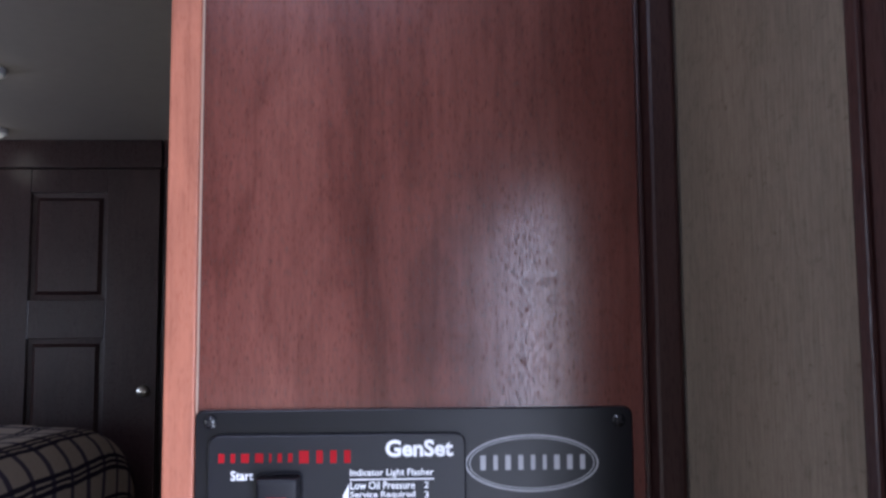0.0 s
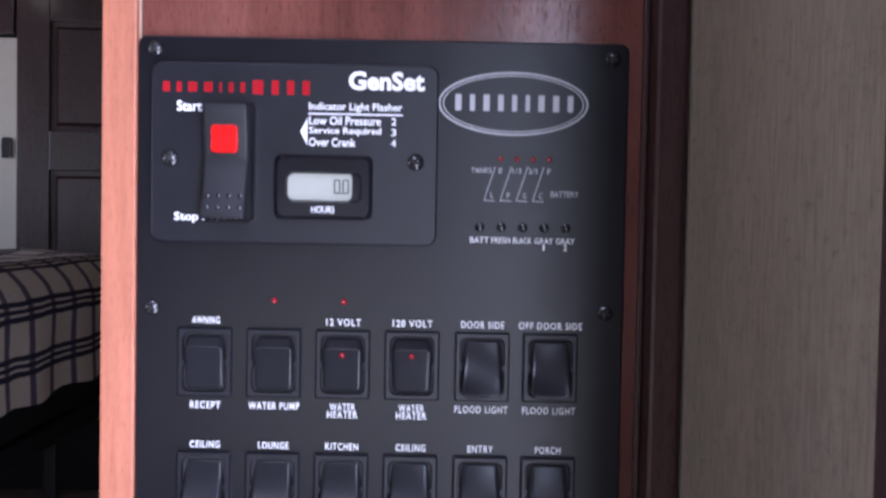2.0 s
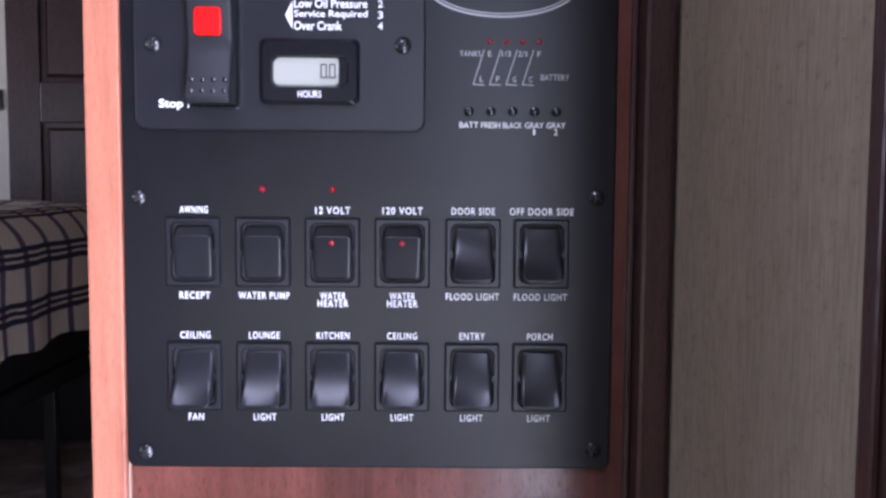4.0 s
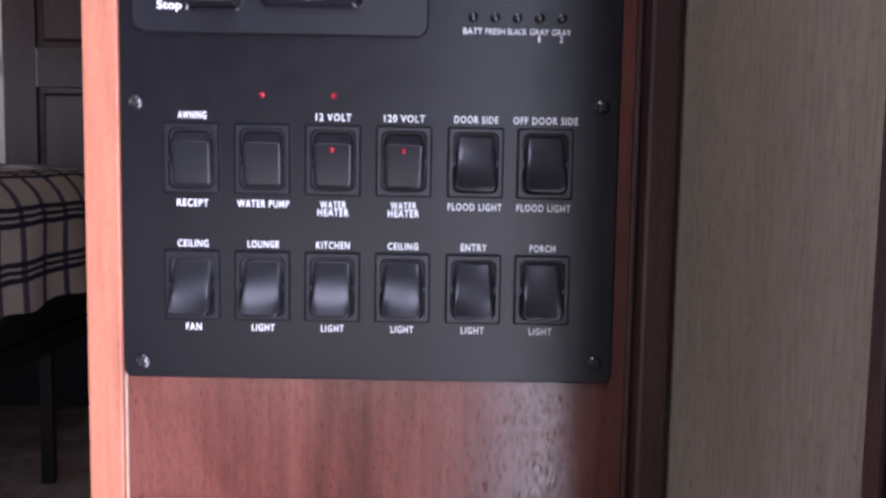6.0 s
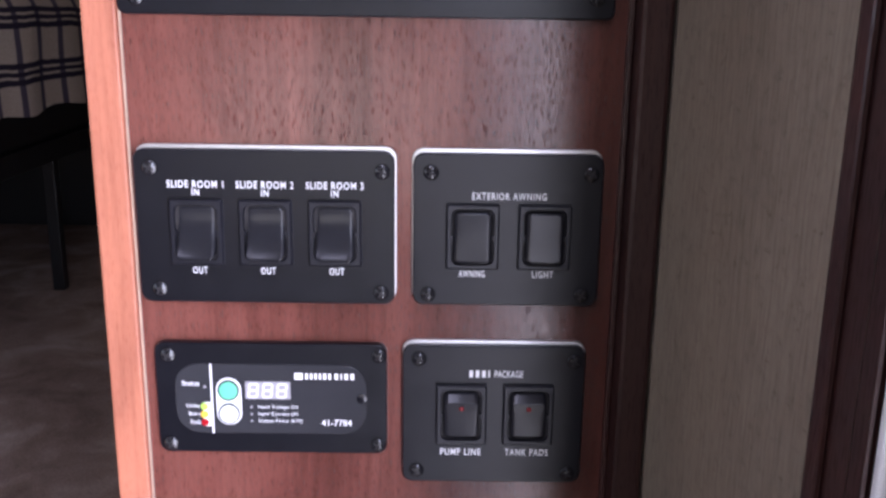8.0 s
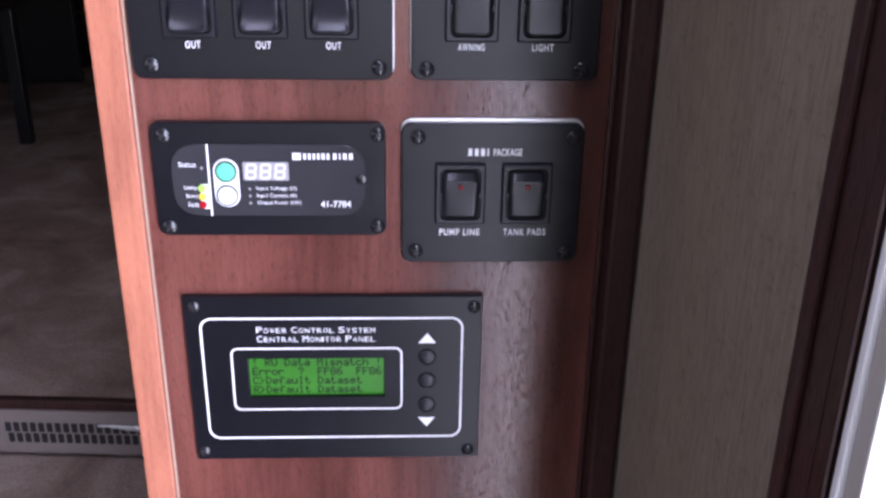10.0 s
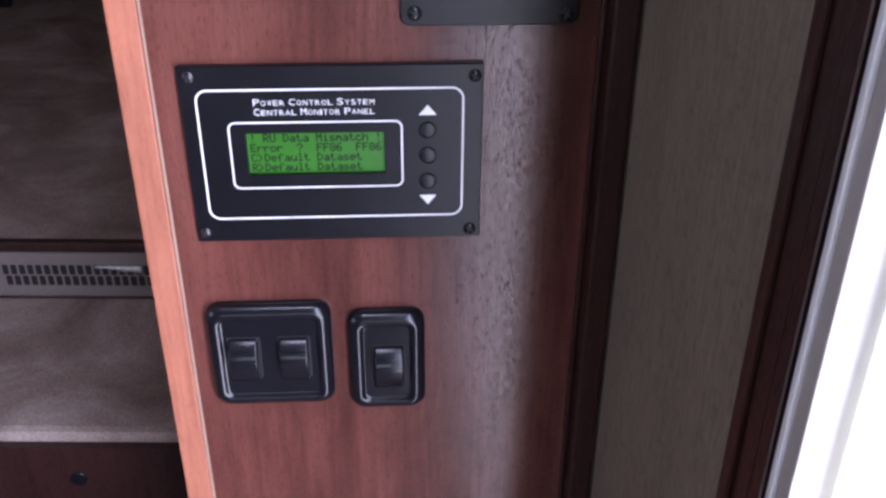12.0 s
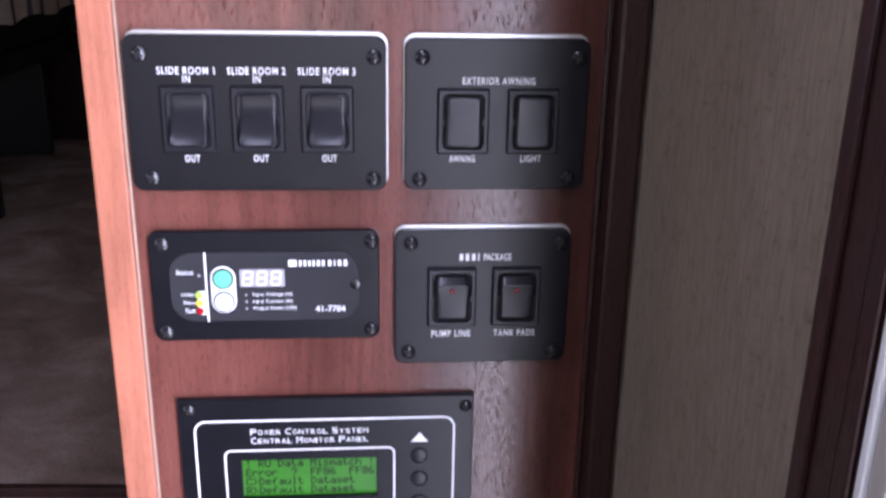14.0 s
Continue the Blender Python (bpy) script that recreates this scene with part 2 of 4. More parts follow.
def outline(w, h, r, seg=5, cx=0.0, cz=0.0):
    """A rounded rectangle in x and z, counter-clockwise from below right."""
    r = max(1e-5, min(r, w / 2 - 1e-5, h / 2 - 1e-5))
    pts = []
    for q, (sx, sz) in enumerate(((1, -1), (1, 1), (-1, 1), (-1, -1))):
        for i in range(seg + 1):
            a = radians(-90 + 90 * q + 90 * i / seg)
            pts.append((cx + sx * (w / 2 - r) + r * math.cos(a), cz + sz * (h / 2 - r) + r * math.sin(a)))
    return pts


def loft(loops, close_front=True, close_back=False, smooth=False, ring=False):
    """A skin over loops of (x, y, z), from the back to the front (y falls towards the viewer)."""
    bm = bmesh.new()
    made = [[bm.verts.new(p) for p in loop] for loop in loops]
    pairs = list(zip(made, made[1:])) + ([(made[-1], made[0])] if ring else [])
    for a, b in pairs:
        for i in range(len(a)):
            j = (i + 1) % len(a)
            f = bm.faces.new((a[i], a[j], b[j], b[i]))
            f.smooth = smooth
    if close_front and not ring:
        bm.faces.new(made[-1])
    if close_back and not ring:
        bm.faces.new(made[0][::-1])
    return bm


def at_depth(pts, y):
    return [(x, y, z) for x, z in pts]


def plate(w, h, d, r, bevel=0.0006, seg=5):
    """A plate from y = 0 to y = -d with rounded corners and edges."""
    return loft([at_depth(outline(w, h, r, seg), 0), at_depth(outline(w, h, r, seg), -d + bevel),
                 at_depth(outline(w - 0.6 * bevel, h - 0.6 * bevel, r, seg), -d + 0.3 * bevel),
                 at_depth(outline(w - 2 * bevel, h - 2 * bevel, max(1e-4, r - bevel), seg), -d)])


def ring_plate(w, h, iw, ih, d, r, ir, depth_in=0.0, bevel=0.0008, seg=4):
    """A frame with an opening."""
    return loft([at_depth(outline(w, h, r, seg), 0), at_depth(outline(w, h, r, seg), -d + bevel),
                 at_depth(outline(w - 2 * bevel, h - 2 * bevel, r, seg), -d),
                 at_depth(outline(iw + bevel, ih + bevel, ir, seg), -d),
                 at_depth(outline(iw, ih, ir, seg), -d + bevel), at_depth(outline(iw, ih, ir, seg), -depth_in)], ring=True)


def box(x0, y0, z0, x1, y1, z1, bevel=0.0):
    bm = bmesh.new()
    bmesh.ops.create_cube(bm, size=1.0, matrix=Matrix.LocRotScale(((x0 + x1) / 2, (y0 + y1) / 2, (z0 + z1) / 2), None, (x1 - x0, y1 - y0, z1 - z0)))
    if bevel:
        bmesh.ops.bevel(bm, geom=bm.edges[:], offset=bevel, segments=2, affect="EDGES", profile=0.6)
    return bm


def prism(pts, z0, z1, bevel=0.0):
    """An upright block on a plan."""
    bm = bmesh.new()
    low, high = [bm.verts.new((x, y, z0)) for x, y in pts], [bm.verts.new((x, y, z1)) for x, y in pts]
    bm.faces.new(low[::-1]), bm.faces.new(high)
    for i in range(len(pts)):
        j = (i + 1) % len(pts)
        bm.faces.new((low[i], low[j], high[j], high[i]))
    bmesh.ops.recalc_face_normals(bm, faces=bm.faces[:])
    if bevel:
        bmesh.ops.bevel(bm, geom=bm.edges[:], offset=bevel, segments=2, affect="EDGES", profile=0.6)
    return bm


def joined(*bms):
    out = bmesh.new()
    for b in bms:
        me = bpy.data.meshes.new("joined")
        b.to_mesh(me)
        b.free()
        out.from_mesh(me)
        bpy.data.meshes.remove(me)
    return out


def disc(r, d, seg=20, dome=0.0):
    """A round cap from y = 0 to y = -d."""
    turn = [(math.cos(2 * math.pi * i / seg), math.sin(2 * math.pi * i / seg)) for i in range(seg)]
    loops = [[(r * c, 0, r * s) for c, s in turn], [(r * c, -d, r * s) for c, s in turn]]
    for k in (0.85, 0.5, 0.15):
        loops.append([(r * k * c, -d - dome * (1 - k * k), r * k * s) for c, s in turn])
    return loft(loops, smooth=True)


def lettering(text, x0, x1, z0, z1, mat, parent, y=-0.0003, bold=0.0, label="", spacing=1.0):
    """Words that fill the box from x0, z0 to x1, z1."""
    cu = bpy.data.curves.new("words", "FONT")
    cu.body, cu.size, cu.offset, cu.resolution_u, cu.align_x = text, 1.0, bold, 3, "CENTER"
    cu.space_character = spacing
    ob = new("words", cu)
    me = bpy.data.meshes.new_from_object(ob.evaluated_get(bpy.context.evaluated_depsgraph_get()))
    bpy.data.objects.remove(ob)
    bpy.data.curves.remove(cu)
    p = np.empty(len(me.vertices) * 3)
    me.vertices.foreach_get("co", p)
    p = p.reshape(-1, 3)
    lo, hi = p.min(0), p.max(0)
    q = np.zeros_like(p)
    q[:, 0] = (p[:, 0] - (lo[0] + hi[0]) / 2) * (x1 - x0) / (hi[0] - lo[0])
    q[:, 2] = (p[:, 1] - (lo[1] + hi[1]) / 2) * (z1 - z0) / (hi[1] - lo[1])
    me.vertices.foreach_set("co", q.ravel())
    me.materials.clear()
    return part("lettering", me, mat, parent, label or "printed words " + text.replace("\n", " "), ((x0 + x1) / 2, y, (z0 + z1) / 2))


def bars(widths, x0, x1, z0, z1, mat, parent, y=-0.0003, name="printed_bar", label=""):
    """A row of plain bars in place of a word."""
    total = sum(widths) + 0.7 * (len(widths) - 1)
    unit, x = (x1 - x0) / total, 0.0
    for w in widths:
        part(name, box(-w * unit / 2, -0.0001, -(z1 - z0) / 2, w * unit / 2, 0.0001, (z1 - z0) / 2), mat, parent, label, (x0 + (x + w / 2) * unit, y, (z0 + z1) / 2))
        x += w + 0.7


def stroke(points, width, mat, parent, y, name, label=""):
    """A thin printed line along points (x, z), 0.2 mm thick."""
    bms = []
    for (ax, az), (bx, bz) in zip(points, points[1:]):
        dx, dz = bx - ax, bz - az
        n = math.hypot(dx, dz)
        ox, oz, ex, ez = -dz / n * width / 2, dx / n * width / 2, dx / n * width / 3, dz / n * width / 3
        quad = [(ax - ex - ox, az - ez - oz), (bx + ex - ox, bz + ez - oz), (bx + ex + ox, bz + ez + oz), (ax - ex + ox, az - ez + oz)]
        bms.append(loft([at_depth(quad, 0), at_depth(quad, -0.0002)]))
    return part(name, joined(*bms), mat, parent, label, (0, y, 0))


def ring_line(w, h, r, width, mat, parent, at, name, label="", seg=8):
    a, b = outline(w, h, r, seg), outline(w - 2 * width, h - 2 * width, max(1e-4, r - width), seg)
    return part(name, loft([at_depth(a, 0), at_depth(a, -0.0002), at_depth(b, -0.0002), at_depth(b, 0)], ring=True), mat, parent, label, at)


def ellipse_line(w, h, width, mat, parent, at, name, label=""):
    turn = [(math.cos(2 * math.pi * i / 64), math.sin(2 * math.pi * i / 64)) for i in range(64)]
    a, b = [(w / 2 * c, h / 2 * s) for c, s in turn], [((w / 2 - width) * c, (h / 2 - width) * s) for c, s in turn]
    return part(name, loft([at_depth(a, 0), at_depth(a, -0.0002), at_depth(b, -0.0002), at_depth(b, 0)], ring=True), mat, parent, label, at)


def screw_mesh(r):
    """A pan-head screw with a cross recess."""
    head = disc(r, 0.0008, 20, 0.0014)
    cut = []
    for turned in (0.5, 2.07):
        b = box(-r * 0.62, -0.0026, -r * 0.11, r * 0.62, -0.0012, r * 0.11)
        bmesh.ops.rotate(b, verts=b.verts[:], cent=(0, 0, 0), matrix=Matrix.Rotation(turned, 3, "Y"))
        cut.append(b)
    me = bpy.data.meshes.new("screw")
    bm = joined(head)
    bm.to_mesh(me)
    bm.free()
    cross = bpy.data.meshes.new("recess")
    bm = joined(*cut)
    bmesh.ops.scale(bm, verts=bm.verts[:], vec=(1, 0.86, 1))
    bm.to_mesh(cross)
    bm.free()
    return me, cross


SCREWS = {}


def screw(parent, x, z, y, r=0.0036):
    if r not in SCREWS:
        SCREWS[r] = screw_mesh(r)
    s = part("screw", SCREWS[r][0], SCREW, parent, "black cross-head screw", (x, y, z))
    part("recess", SCREWS[r][1], HOLE_SHADE, s)
    return s


def rocker_mesh(w, h, foot, s0, s1, crest=0.0):
    """A hollowed rocker cap with round corners. foot: how far its lower end stands out; s0, s1: its slope at the lower and the upper end; crest: the share of its height that falls back above a ridge."""
    n, rc = 16, 0.0036
    fs = sorted({i / n for i in range(n + 1)} | ({1 - crest, 1 - crest - 0.015} if crest else set()))
    prof = []
    for f in fs:
        out = foot - h * (s0 * f + (s1 - s0) * f * f / 2)
        if crest and f > 1 - crest:
            out -= (f - 1 + crest) * h * 1.0
        prof.append((-h / 2 + h * f, out))
    bm = bmesh.new()
    cols = []
    for side in (-1, 1):
        for d, drop in ((0.0, 0.0024), (0.0003, 0.0012), (0.0008, 0.0003), (0.0013, 0.00005), (0.0021, 0.0), (0.0032, 0.0))[::-side]:
            inset = 0.0 if d >= rc else rc - math.sqrt(rc * rc - (rc - d) ** 2)
            cols.append([bm.verts.new((side * (w / 2 - d), -(o - drop), z * (1 - 2 * inset / h))) for z, o in prof])
    m = len(prof) - 1
    for a, b in zip(cols, cols[1:]):
        for i in range(m):
            f = bm.faces.new((a[i], b[i], b[i + 1], a[i + 1]))
            f.smooth = True
    rim = [c[0] for c in cols] + [cols[-1][i] for i in range(1, m)] + [c[-1] for c in cols[::-1]] + [cols[0][i] for i in range(m - 1, 0, -1)]
    back = [bm.verts.new((v.co.x, 0.001, v.co.z)) for v in rim]
    for i in range(len(rim)):
        j = (i + 1) % len(rim)
        bm.faces.new((rim[j], rim[i], back[i], back[j]))
    me = bpy.data.meshes.new("rocker")
    bm.normal_update()
    bm.to_mesh(me)
    bm.free()
    return me


def as_mesh(bm, name):
    me = bpy.data.meshes.new(name)
    bm.normal_update()
    bm.to_mesh(me)
    bm.free()
    return me


BEZEL = as_mesh(joined(ring_plate(0.0247, 0.0312, 0.0194, 0.0262, 0.0026, 0.0008, 0.0034), box(-0.0099, -0.0030, -0.0016, -0.0091, 0.0, 0.0010), box(0.0091, -0.0030, -0.0016, 0.0099, 0.0, 0.0010)), "rocker_switch")
WELL = as_mesh(plate(0.0215, 0.0285, 0.0004, 0.001), "well")
PRESSED_LOW = rocker_mesh(0.0180, 0.0244, 0.0016, -0.10, -0.24, 0.2)
PRESSED_HIGH = rocker_mesh(0.0180, 0.0244, 0.0122, 0.70, 0.27)
RESTING = rocker_mesh(0.0180, 0.0244, 0.0078, 0.68, -0.10)
LEVEL = rocker_mesh(0.0180, 0.0244, 0.0044, 0.10, -0.06)
LED_DOME = as_mesh(disc(0.0014, 0.0006, 14, 0.0008), "indicator_led")
LED_FLAT = as_mesh(disc(0.0012, 0.0002, 14, 0.0005), "indicator_lens")


def rocker_switch(parent, x, z, y, cap, led=None):
    s = part("rocker_switch", BEZEL, BLACK_FACE, parent, "", (x, y, z))
    part("well", WELL, HOLE_SHADE, s)
    part("rocker", cap, BLACK_SWITCH, s, "black rocker cap")
    if led:
        part("indicator_lens", LED_FLAT, led, s, "small red indicator lens", (0, -0.0047, 0.0046))
    return s


# ---- the setting ----
CEIL = 2.06
U, NRM, CORNER = Vector((0.0, -1.0)), Vector((-1.0, 0.0)), Vector((0.138, -0.016))


def along(s, off=0.0):
    """A place on the line of the entry wall: s metres from its corner, off metres into the room."""
    p = CORNER + U * s + NRM * off
    return (p.x, p.y)


def stretch(s0, s1, o0, o1):
    return [along(s0, o0), along(s1, o0), along(s1, o1), along(s0, o1)]


DOOR1, DOOR_TOP = 0.915, 1.62

tagged(part("wall_control", box(-0.1065, 0.0, 0.0, 0.138, 0.02, CEIL), CHERRY), "reddish cherry laminate wall panel with vertical grain", "wall", kind="structure")
tagged(part("wall_core", box(-0.1215, 0.021, 0.0, 0.188, 0.115, CEIL), CHERRY), "cherry laminate wall behind the control panel", "wall", kind="structure")
tagged(part("trim_edge", box(-0.1232, -0.004, 0.0, -0.1075, 0.0205, CEIL, 0.0012), CHERRY_EDGE), "pale salmon cherry edge band on the wall end", "trim", kind="structure")
tagged(part("trim_bead", box(-0.1074, -0.0010, 0.0, -0.1066, 0.006, CEIL), CREAM_BEAD), "thin cream bead beside the edge band", "trim", kind="structure")
tagged(part("trim_corner", joined(box(0.1225, -0.017, 0.0, 0.1365, -0.0005, CEIL, 0.002), box(0.1195, -0.004, 0.0, 0.1222, -0.0005, CEIL, 0.0008)), DARK_WOOD), "dark stained wooden corner batten", "trim", kind="structure")
tagged(part("wall_entry", prism([along(0.0), along(0.2336), along(0.2336, -0.006), along(0.175, -0.05), along(0.0, -0.05)], 0.0, CEIL), LINEN), "beige linen wallpaper wall beside the entry door", "wall", kind="structure")
tagged(part("wall_entry_far", prism(stretch(DOOR1 + 0.016, 2.583, 0.0, -0.05), 0.0, CEIL), LINEN), "beige linen wallpaper wall past the entry door", "wall", kind="structure")
tagged(part("wall_entry_head", prism(stretch(0.2340, DOOR1 + 0.015, 0.0, -0.05), DOOR_TOP, CEIL), LINEN), "beige linen wallpaper wall above the entry door", "wall", kind="structure")
casing = thing("door_casing", (0, 0, 0), "dark stained wooden casing round the open entry door", "door casing", kind="structure")
part("casing_board", prism(stretch(0.2042, 0.2336, 0.001, 0.0105), 0.0, CEIL - 0.001, 0.003), DARK_WOOD, casing)
part("casing_lip", prism(stretch(0.2047, 0.2122, 0.0108, 0.0122), 0.0, CEIL - 0.001, 0.0012), DARK_WOOD, casing)
part("casing_lip", prism(stretch(0.2258, 0.2331, 0.0108, 0.0118), 0.0, CEIL - 0.001, 0.001), DARK_WOOD, casing)
part("casing_board", prism(stretch(DOOR1 + 0.016, DOOR1 + 0.048, 0.001, 0.0075), 0.0, CEIL - 0.001, 0.003), DARK_WOOD, casing)
jamb = thing("door_frame", (0, 0, 0), "white painted metal frame with a grey gasket round the open entry door", "door frame", kind="structure")
part("frame_strip", prism(stretch(0.2340, 0.2372, -0.006, 0.0105), 0.0, DOOR_TOP, 0.001), ALUMINIUM, jamb, "white painted frame strip")
part("gasket", prism(stretch(0.2375, 0.2452, -0.005, 0.0090), 0.0, DOOR_TOP, 0.001), GASKET, jamb, "grey rubber gasket")
part("frame_strip", prism(stretch(DOOR1, DOOR1 + 0.015, -0.045, 0.004), 0.0, DOOR_TOP, 0.001), ALUMINIUM, jamb)

tagged(part("floor", prism([(-2.5, -2.6), along(2.584, -0.05), along(-0.02, -0.05), (0.139, 0.0), (-2.5, 0.0)], -0.06, 0.0), VINYL), "dark wood-look vinyl floor", "floor", kind="structure")
# opening for the assumed skylight lamp; the opaque cover keeps the sun out
tagged(part("ceiling", joined(box(-2.55, -0.64, CEIL, 0.188, 2.6, CEIL + 0.05), box(-2.55, -2.65, CEIL, 0.188, -0.90, CEIL + 0.05), box(-2.55, -0.90, CEIL, -0.33, -0.64, CEIL + 0.05), box(0.03, -0.90, CEIL, 0.188, -0.64, CEIL + 0.05)), CEILING), "taupe ceiling panel with an opening for the assumed skylight", "ceiling", kind="structure")
tagged(part("assumed_skylight_cover", box(-0.34, -0.91, CEIL + 0.051, 0.04, -0.63, CEIL + 0.075, 0.004), ALUMINIUM), "opaque white cover added over the assumed skylight against the sun", "skylight", kind="structure")
# both openings are added for the fill lamps
tagged(part("wall_left", joined(box(-2.55, -2.65, -0.05, -2.5, 2.6, 0.9), box(-2.55, -2.65, 1.85, -2.5, 2.6, CEIL), box(-2.55, -2.65, 0.9, -2.5, -1.90, 1.85), box(-2.55, -0.84, 0.9, -2.5, 0.88, 1.85), box(-2.55, 1.82, 0.9, -2.5, 2.6, 1.85), box(-2.55, 0.88, 0.9, -2.5, 1.82, 1.26)), LINEN), "beige linen wallpaper wall", "wall", kind="structure")
tagged(part("wall_front", box(-2.5, 2.55, 0.0, 0.188, 2.6, CEIL), LINEN), "beige wall behind the wardrobe", "wall", kind="structure")
tagged(part("wall_bedroom_right", box(0.139, 0.116, 0.0, 0.188, 2.55, CEIL), LINEN), "beige bedroom wall", "wall", kind="structure")
tagged(part("wall_outer_corner", prism([(0.139, -0.01), (0.1385, 0.0), (0.1385, 0.02), (0.187, 0.02), (0.187, -0.01)], 0.0, CEIL), LINEN), "beige wall corner behind the batten", "wall", kind="structure")
# the opening is added for the rear fill lamp
tagged(part("wall_rear", joined(box(-2.5, -2.65, 0, -0.75, -2.6, CEIL), box(0.05, -2.65, 0, 0.187, -2.6, CEIL), box(-0.75, -2.65, 0, 0.05, -2.6, 0.55), box(-0.75, -2.65, 1.15, 0.05, -2.6, CEIL)), LINEN), "beige rear wall with an opening added for fill light", "wall", kind="structure")
tagged(part("ground", box(-60, -60, -0.75, 60, 60, -0.7), GROUND), "pale sunlit gravel ground outside", "ground", kind="structure")

# steps and the raised carpeted floor
LAND, TREAD = 0.575, 0.506


def slab(y0, y1, z0, z1, mat, name, label, category, bevel=0.0, x0=-2.49, x1=-0.13, skew=0.06):
    """A board across the passage; its front runs a little nearer towards x1."""
    bm = box(x0, y0, z0, x1, y1, z1, bevel)
    for v in bm.verts:
        v.co.y -= (v.co.x + 0.36) * skew
    return tagged(part(name, bm, mat), label, category, kind="structure")


slab(0.482, 2.42, 0.0, LAND - 0.002, CARPET, "floor_bedroom", "brown plush carpet on the raised bedroom floor", "carpet", 0.006)
slab(0.236, 0.474, 0.0, TREAD, CARPET, "step_tread", "brown plush carpet on the step tread", "step", 0.008)
slab(0.226, 0.2355, 0.0, TREAD - 0.012, DARK_WOOD, "step_riser", "dark reddish wooden step riser with a round plug", "step")
slab(-0.1, 0.2255, 0.0, 0.425, VINYL, "step_low", "dark vinyl low step below the carpet", "step", 0.004)
slab(0.470, 0.4815, LAND - 0.014, LAND + 0.003, DARK_WOOD, "trim_nosing", "dark reddish wooden nosing along the step", "trim", 0.003)


def vent_grille():
    """A long metal plate with two rows of slots."""
    v = thing("vent_grille", (-0.36, 0.470, 0.5385), "taupe metal vent grille with two slot rows in step riser", "vent")
    v.rotation_euler = (0, 0, math.atan(-0.06))
    xs = [-0.066 + 0.0094 * i for i in range(24)]
    part("plate", plate(0.62, 0.056, 0.003, 0.003), VENT, v)
    # slots are raised dark plates; the shade of the openings is in their colour
    shared = as_mesh(plate(0.0066, 0.0122, 0.0006, 0.0012, 0.0002, 2), "slot")
    for row, z in enumerate((0.0065, -0.0075)):
        for x in xs:
            part("slot", shared, HOLE_SHADE, v, "", (x + 0.002 * row, -0.0030, z))
    # a torn, bent lip of bare metal
    lip, rng = bmesh.new(), random.Random(8)
    rows = []
    for i in range(15):
        f = i / 14
        tall = 0.0018 + 0.0062 * f + rng.uniform(-0.0008, 0.0008)
        rows.append([lip.verts.new((0.036 + 0.052 * f, -0.0036 - rng.uniform(0.0, 0.0012), 0.0122)), lip.verts.new((0.036 + 0.052 * f, -0.0050 - rng.uniform(0.0, 0.0025), 0.0122 - tall * 0.5)),
                     lip.verts.new((0.036 + 0.052 * f, -0.0040 - rng.uniform(0.0, 0.0015), 0.0122 - tall)), lip.verts.new((0.036 + 0.052 * f, -0.0036, 0.0120 - tall * 0.5))])
    for a, b in zip(rows, rows[1:]):
        for i in range(4):
            lip.faces.new((a[i], b[i], b[(i + 1) % 4], a[(i + 1) % 4]))
    lip.faces.new(rows[0]), lip.faces.new(rows[-1][::-1])
    bmesh.ops.recalc_face_normals(lip, faces=lip.faces[:])
    part("bent_lip", lip, SILVER_EDGE, v, "shiny bent strip of bare metal")
    return v


vent_grille()
plug = thing("riser_plug", (-0.29, 0.222, 0.458), "small dark round plug in the wooden step riser", "plug")
part("cap", disc(0.008, 0.002, 20, 0.001), BLACK_GLOSS, plug)


# ---- bedroom ----
def wardrobe(x0, x1, knob_left, label):
    w = thing("wardrobe", ((x0 + x1) / 2, 2.3, LAND), label, "wardrobe", "wardrobes along the wall")
    half, top = (x1 - x0) / 2, CEIL - LAND - 0.001
    part("body", box(-half + 0.001, 0.022, 0, half - 0.001, 0.245, top), ESPRESSO, w)
    part("header", box(-half + 0.001, -0.002, 1.40, half - 0.001, 0.021, top, 0.003), ESPRESSO, w)
    door = part("door", box(-half + 0.006, 0.0165, 0.062, half - 0.006, 0.0205, 1.393), ESPRESSO, w, "espresso frame-and-panel door")
    for a, c in ((-half + 0.004, -half + 0.10), (half - 0.16, half - 0.004)):
        part("stile", box(a, 0, 0.06, c, 0.016, 1.395, 0.002), ESPRESSO, door)
    for a, c in ((1.325, 1.395), (0.89, 1.005), (0.06, 0.16)):
        part("rail", box(-half + 0.1002, 0.0006, a, half - 0.1602, 0.016, c, 0.002), ESPRESSO, door)
    for z0, z1 in ((1.005, 1.325), (0.16, 0.89)):
        pw, ph = 2 * half - 0.26, z1 - z0
        p = loft([at_depth(outline(pw, ph, 0.002, 2), 0.016), at_depth(outline(pw, ph, 0.002, 2), 0.012), at_depth(outline(pw - 0.03, ph - 0.03, 0.002, 2), 0.013),
                  at_depth(outline(pw - 0.05, ph - 0.05, 0.002, 2), 0.004)])
        part("door_panel", p, ESPRESSO, door, "raised door panel", (-0.03, 0, (z0 + z1) / 2))
    part("knob", disc(0.016, 0.018, 20, 0.006), BRASS, door, "small pale round knob", ((-half + 0.045) if knob_left else (half - 0.04), 0, 0.735))
    return w


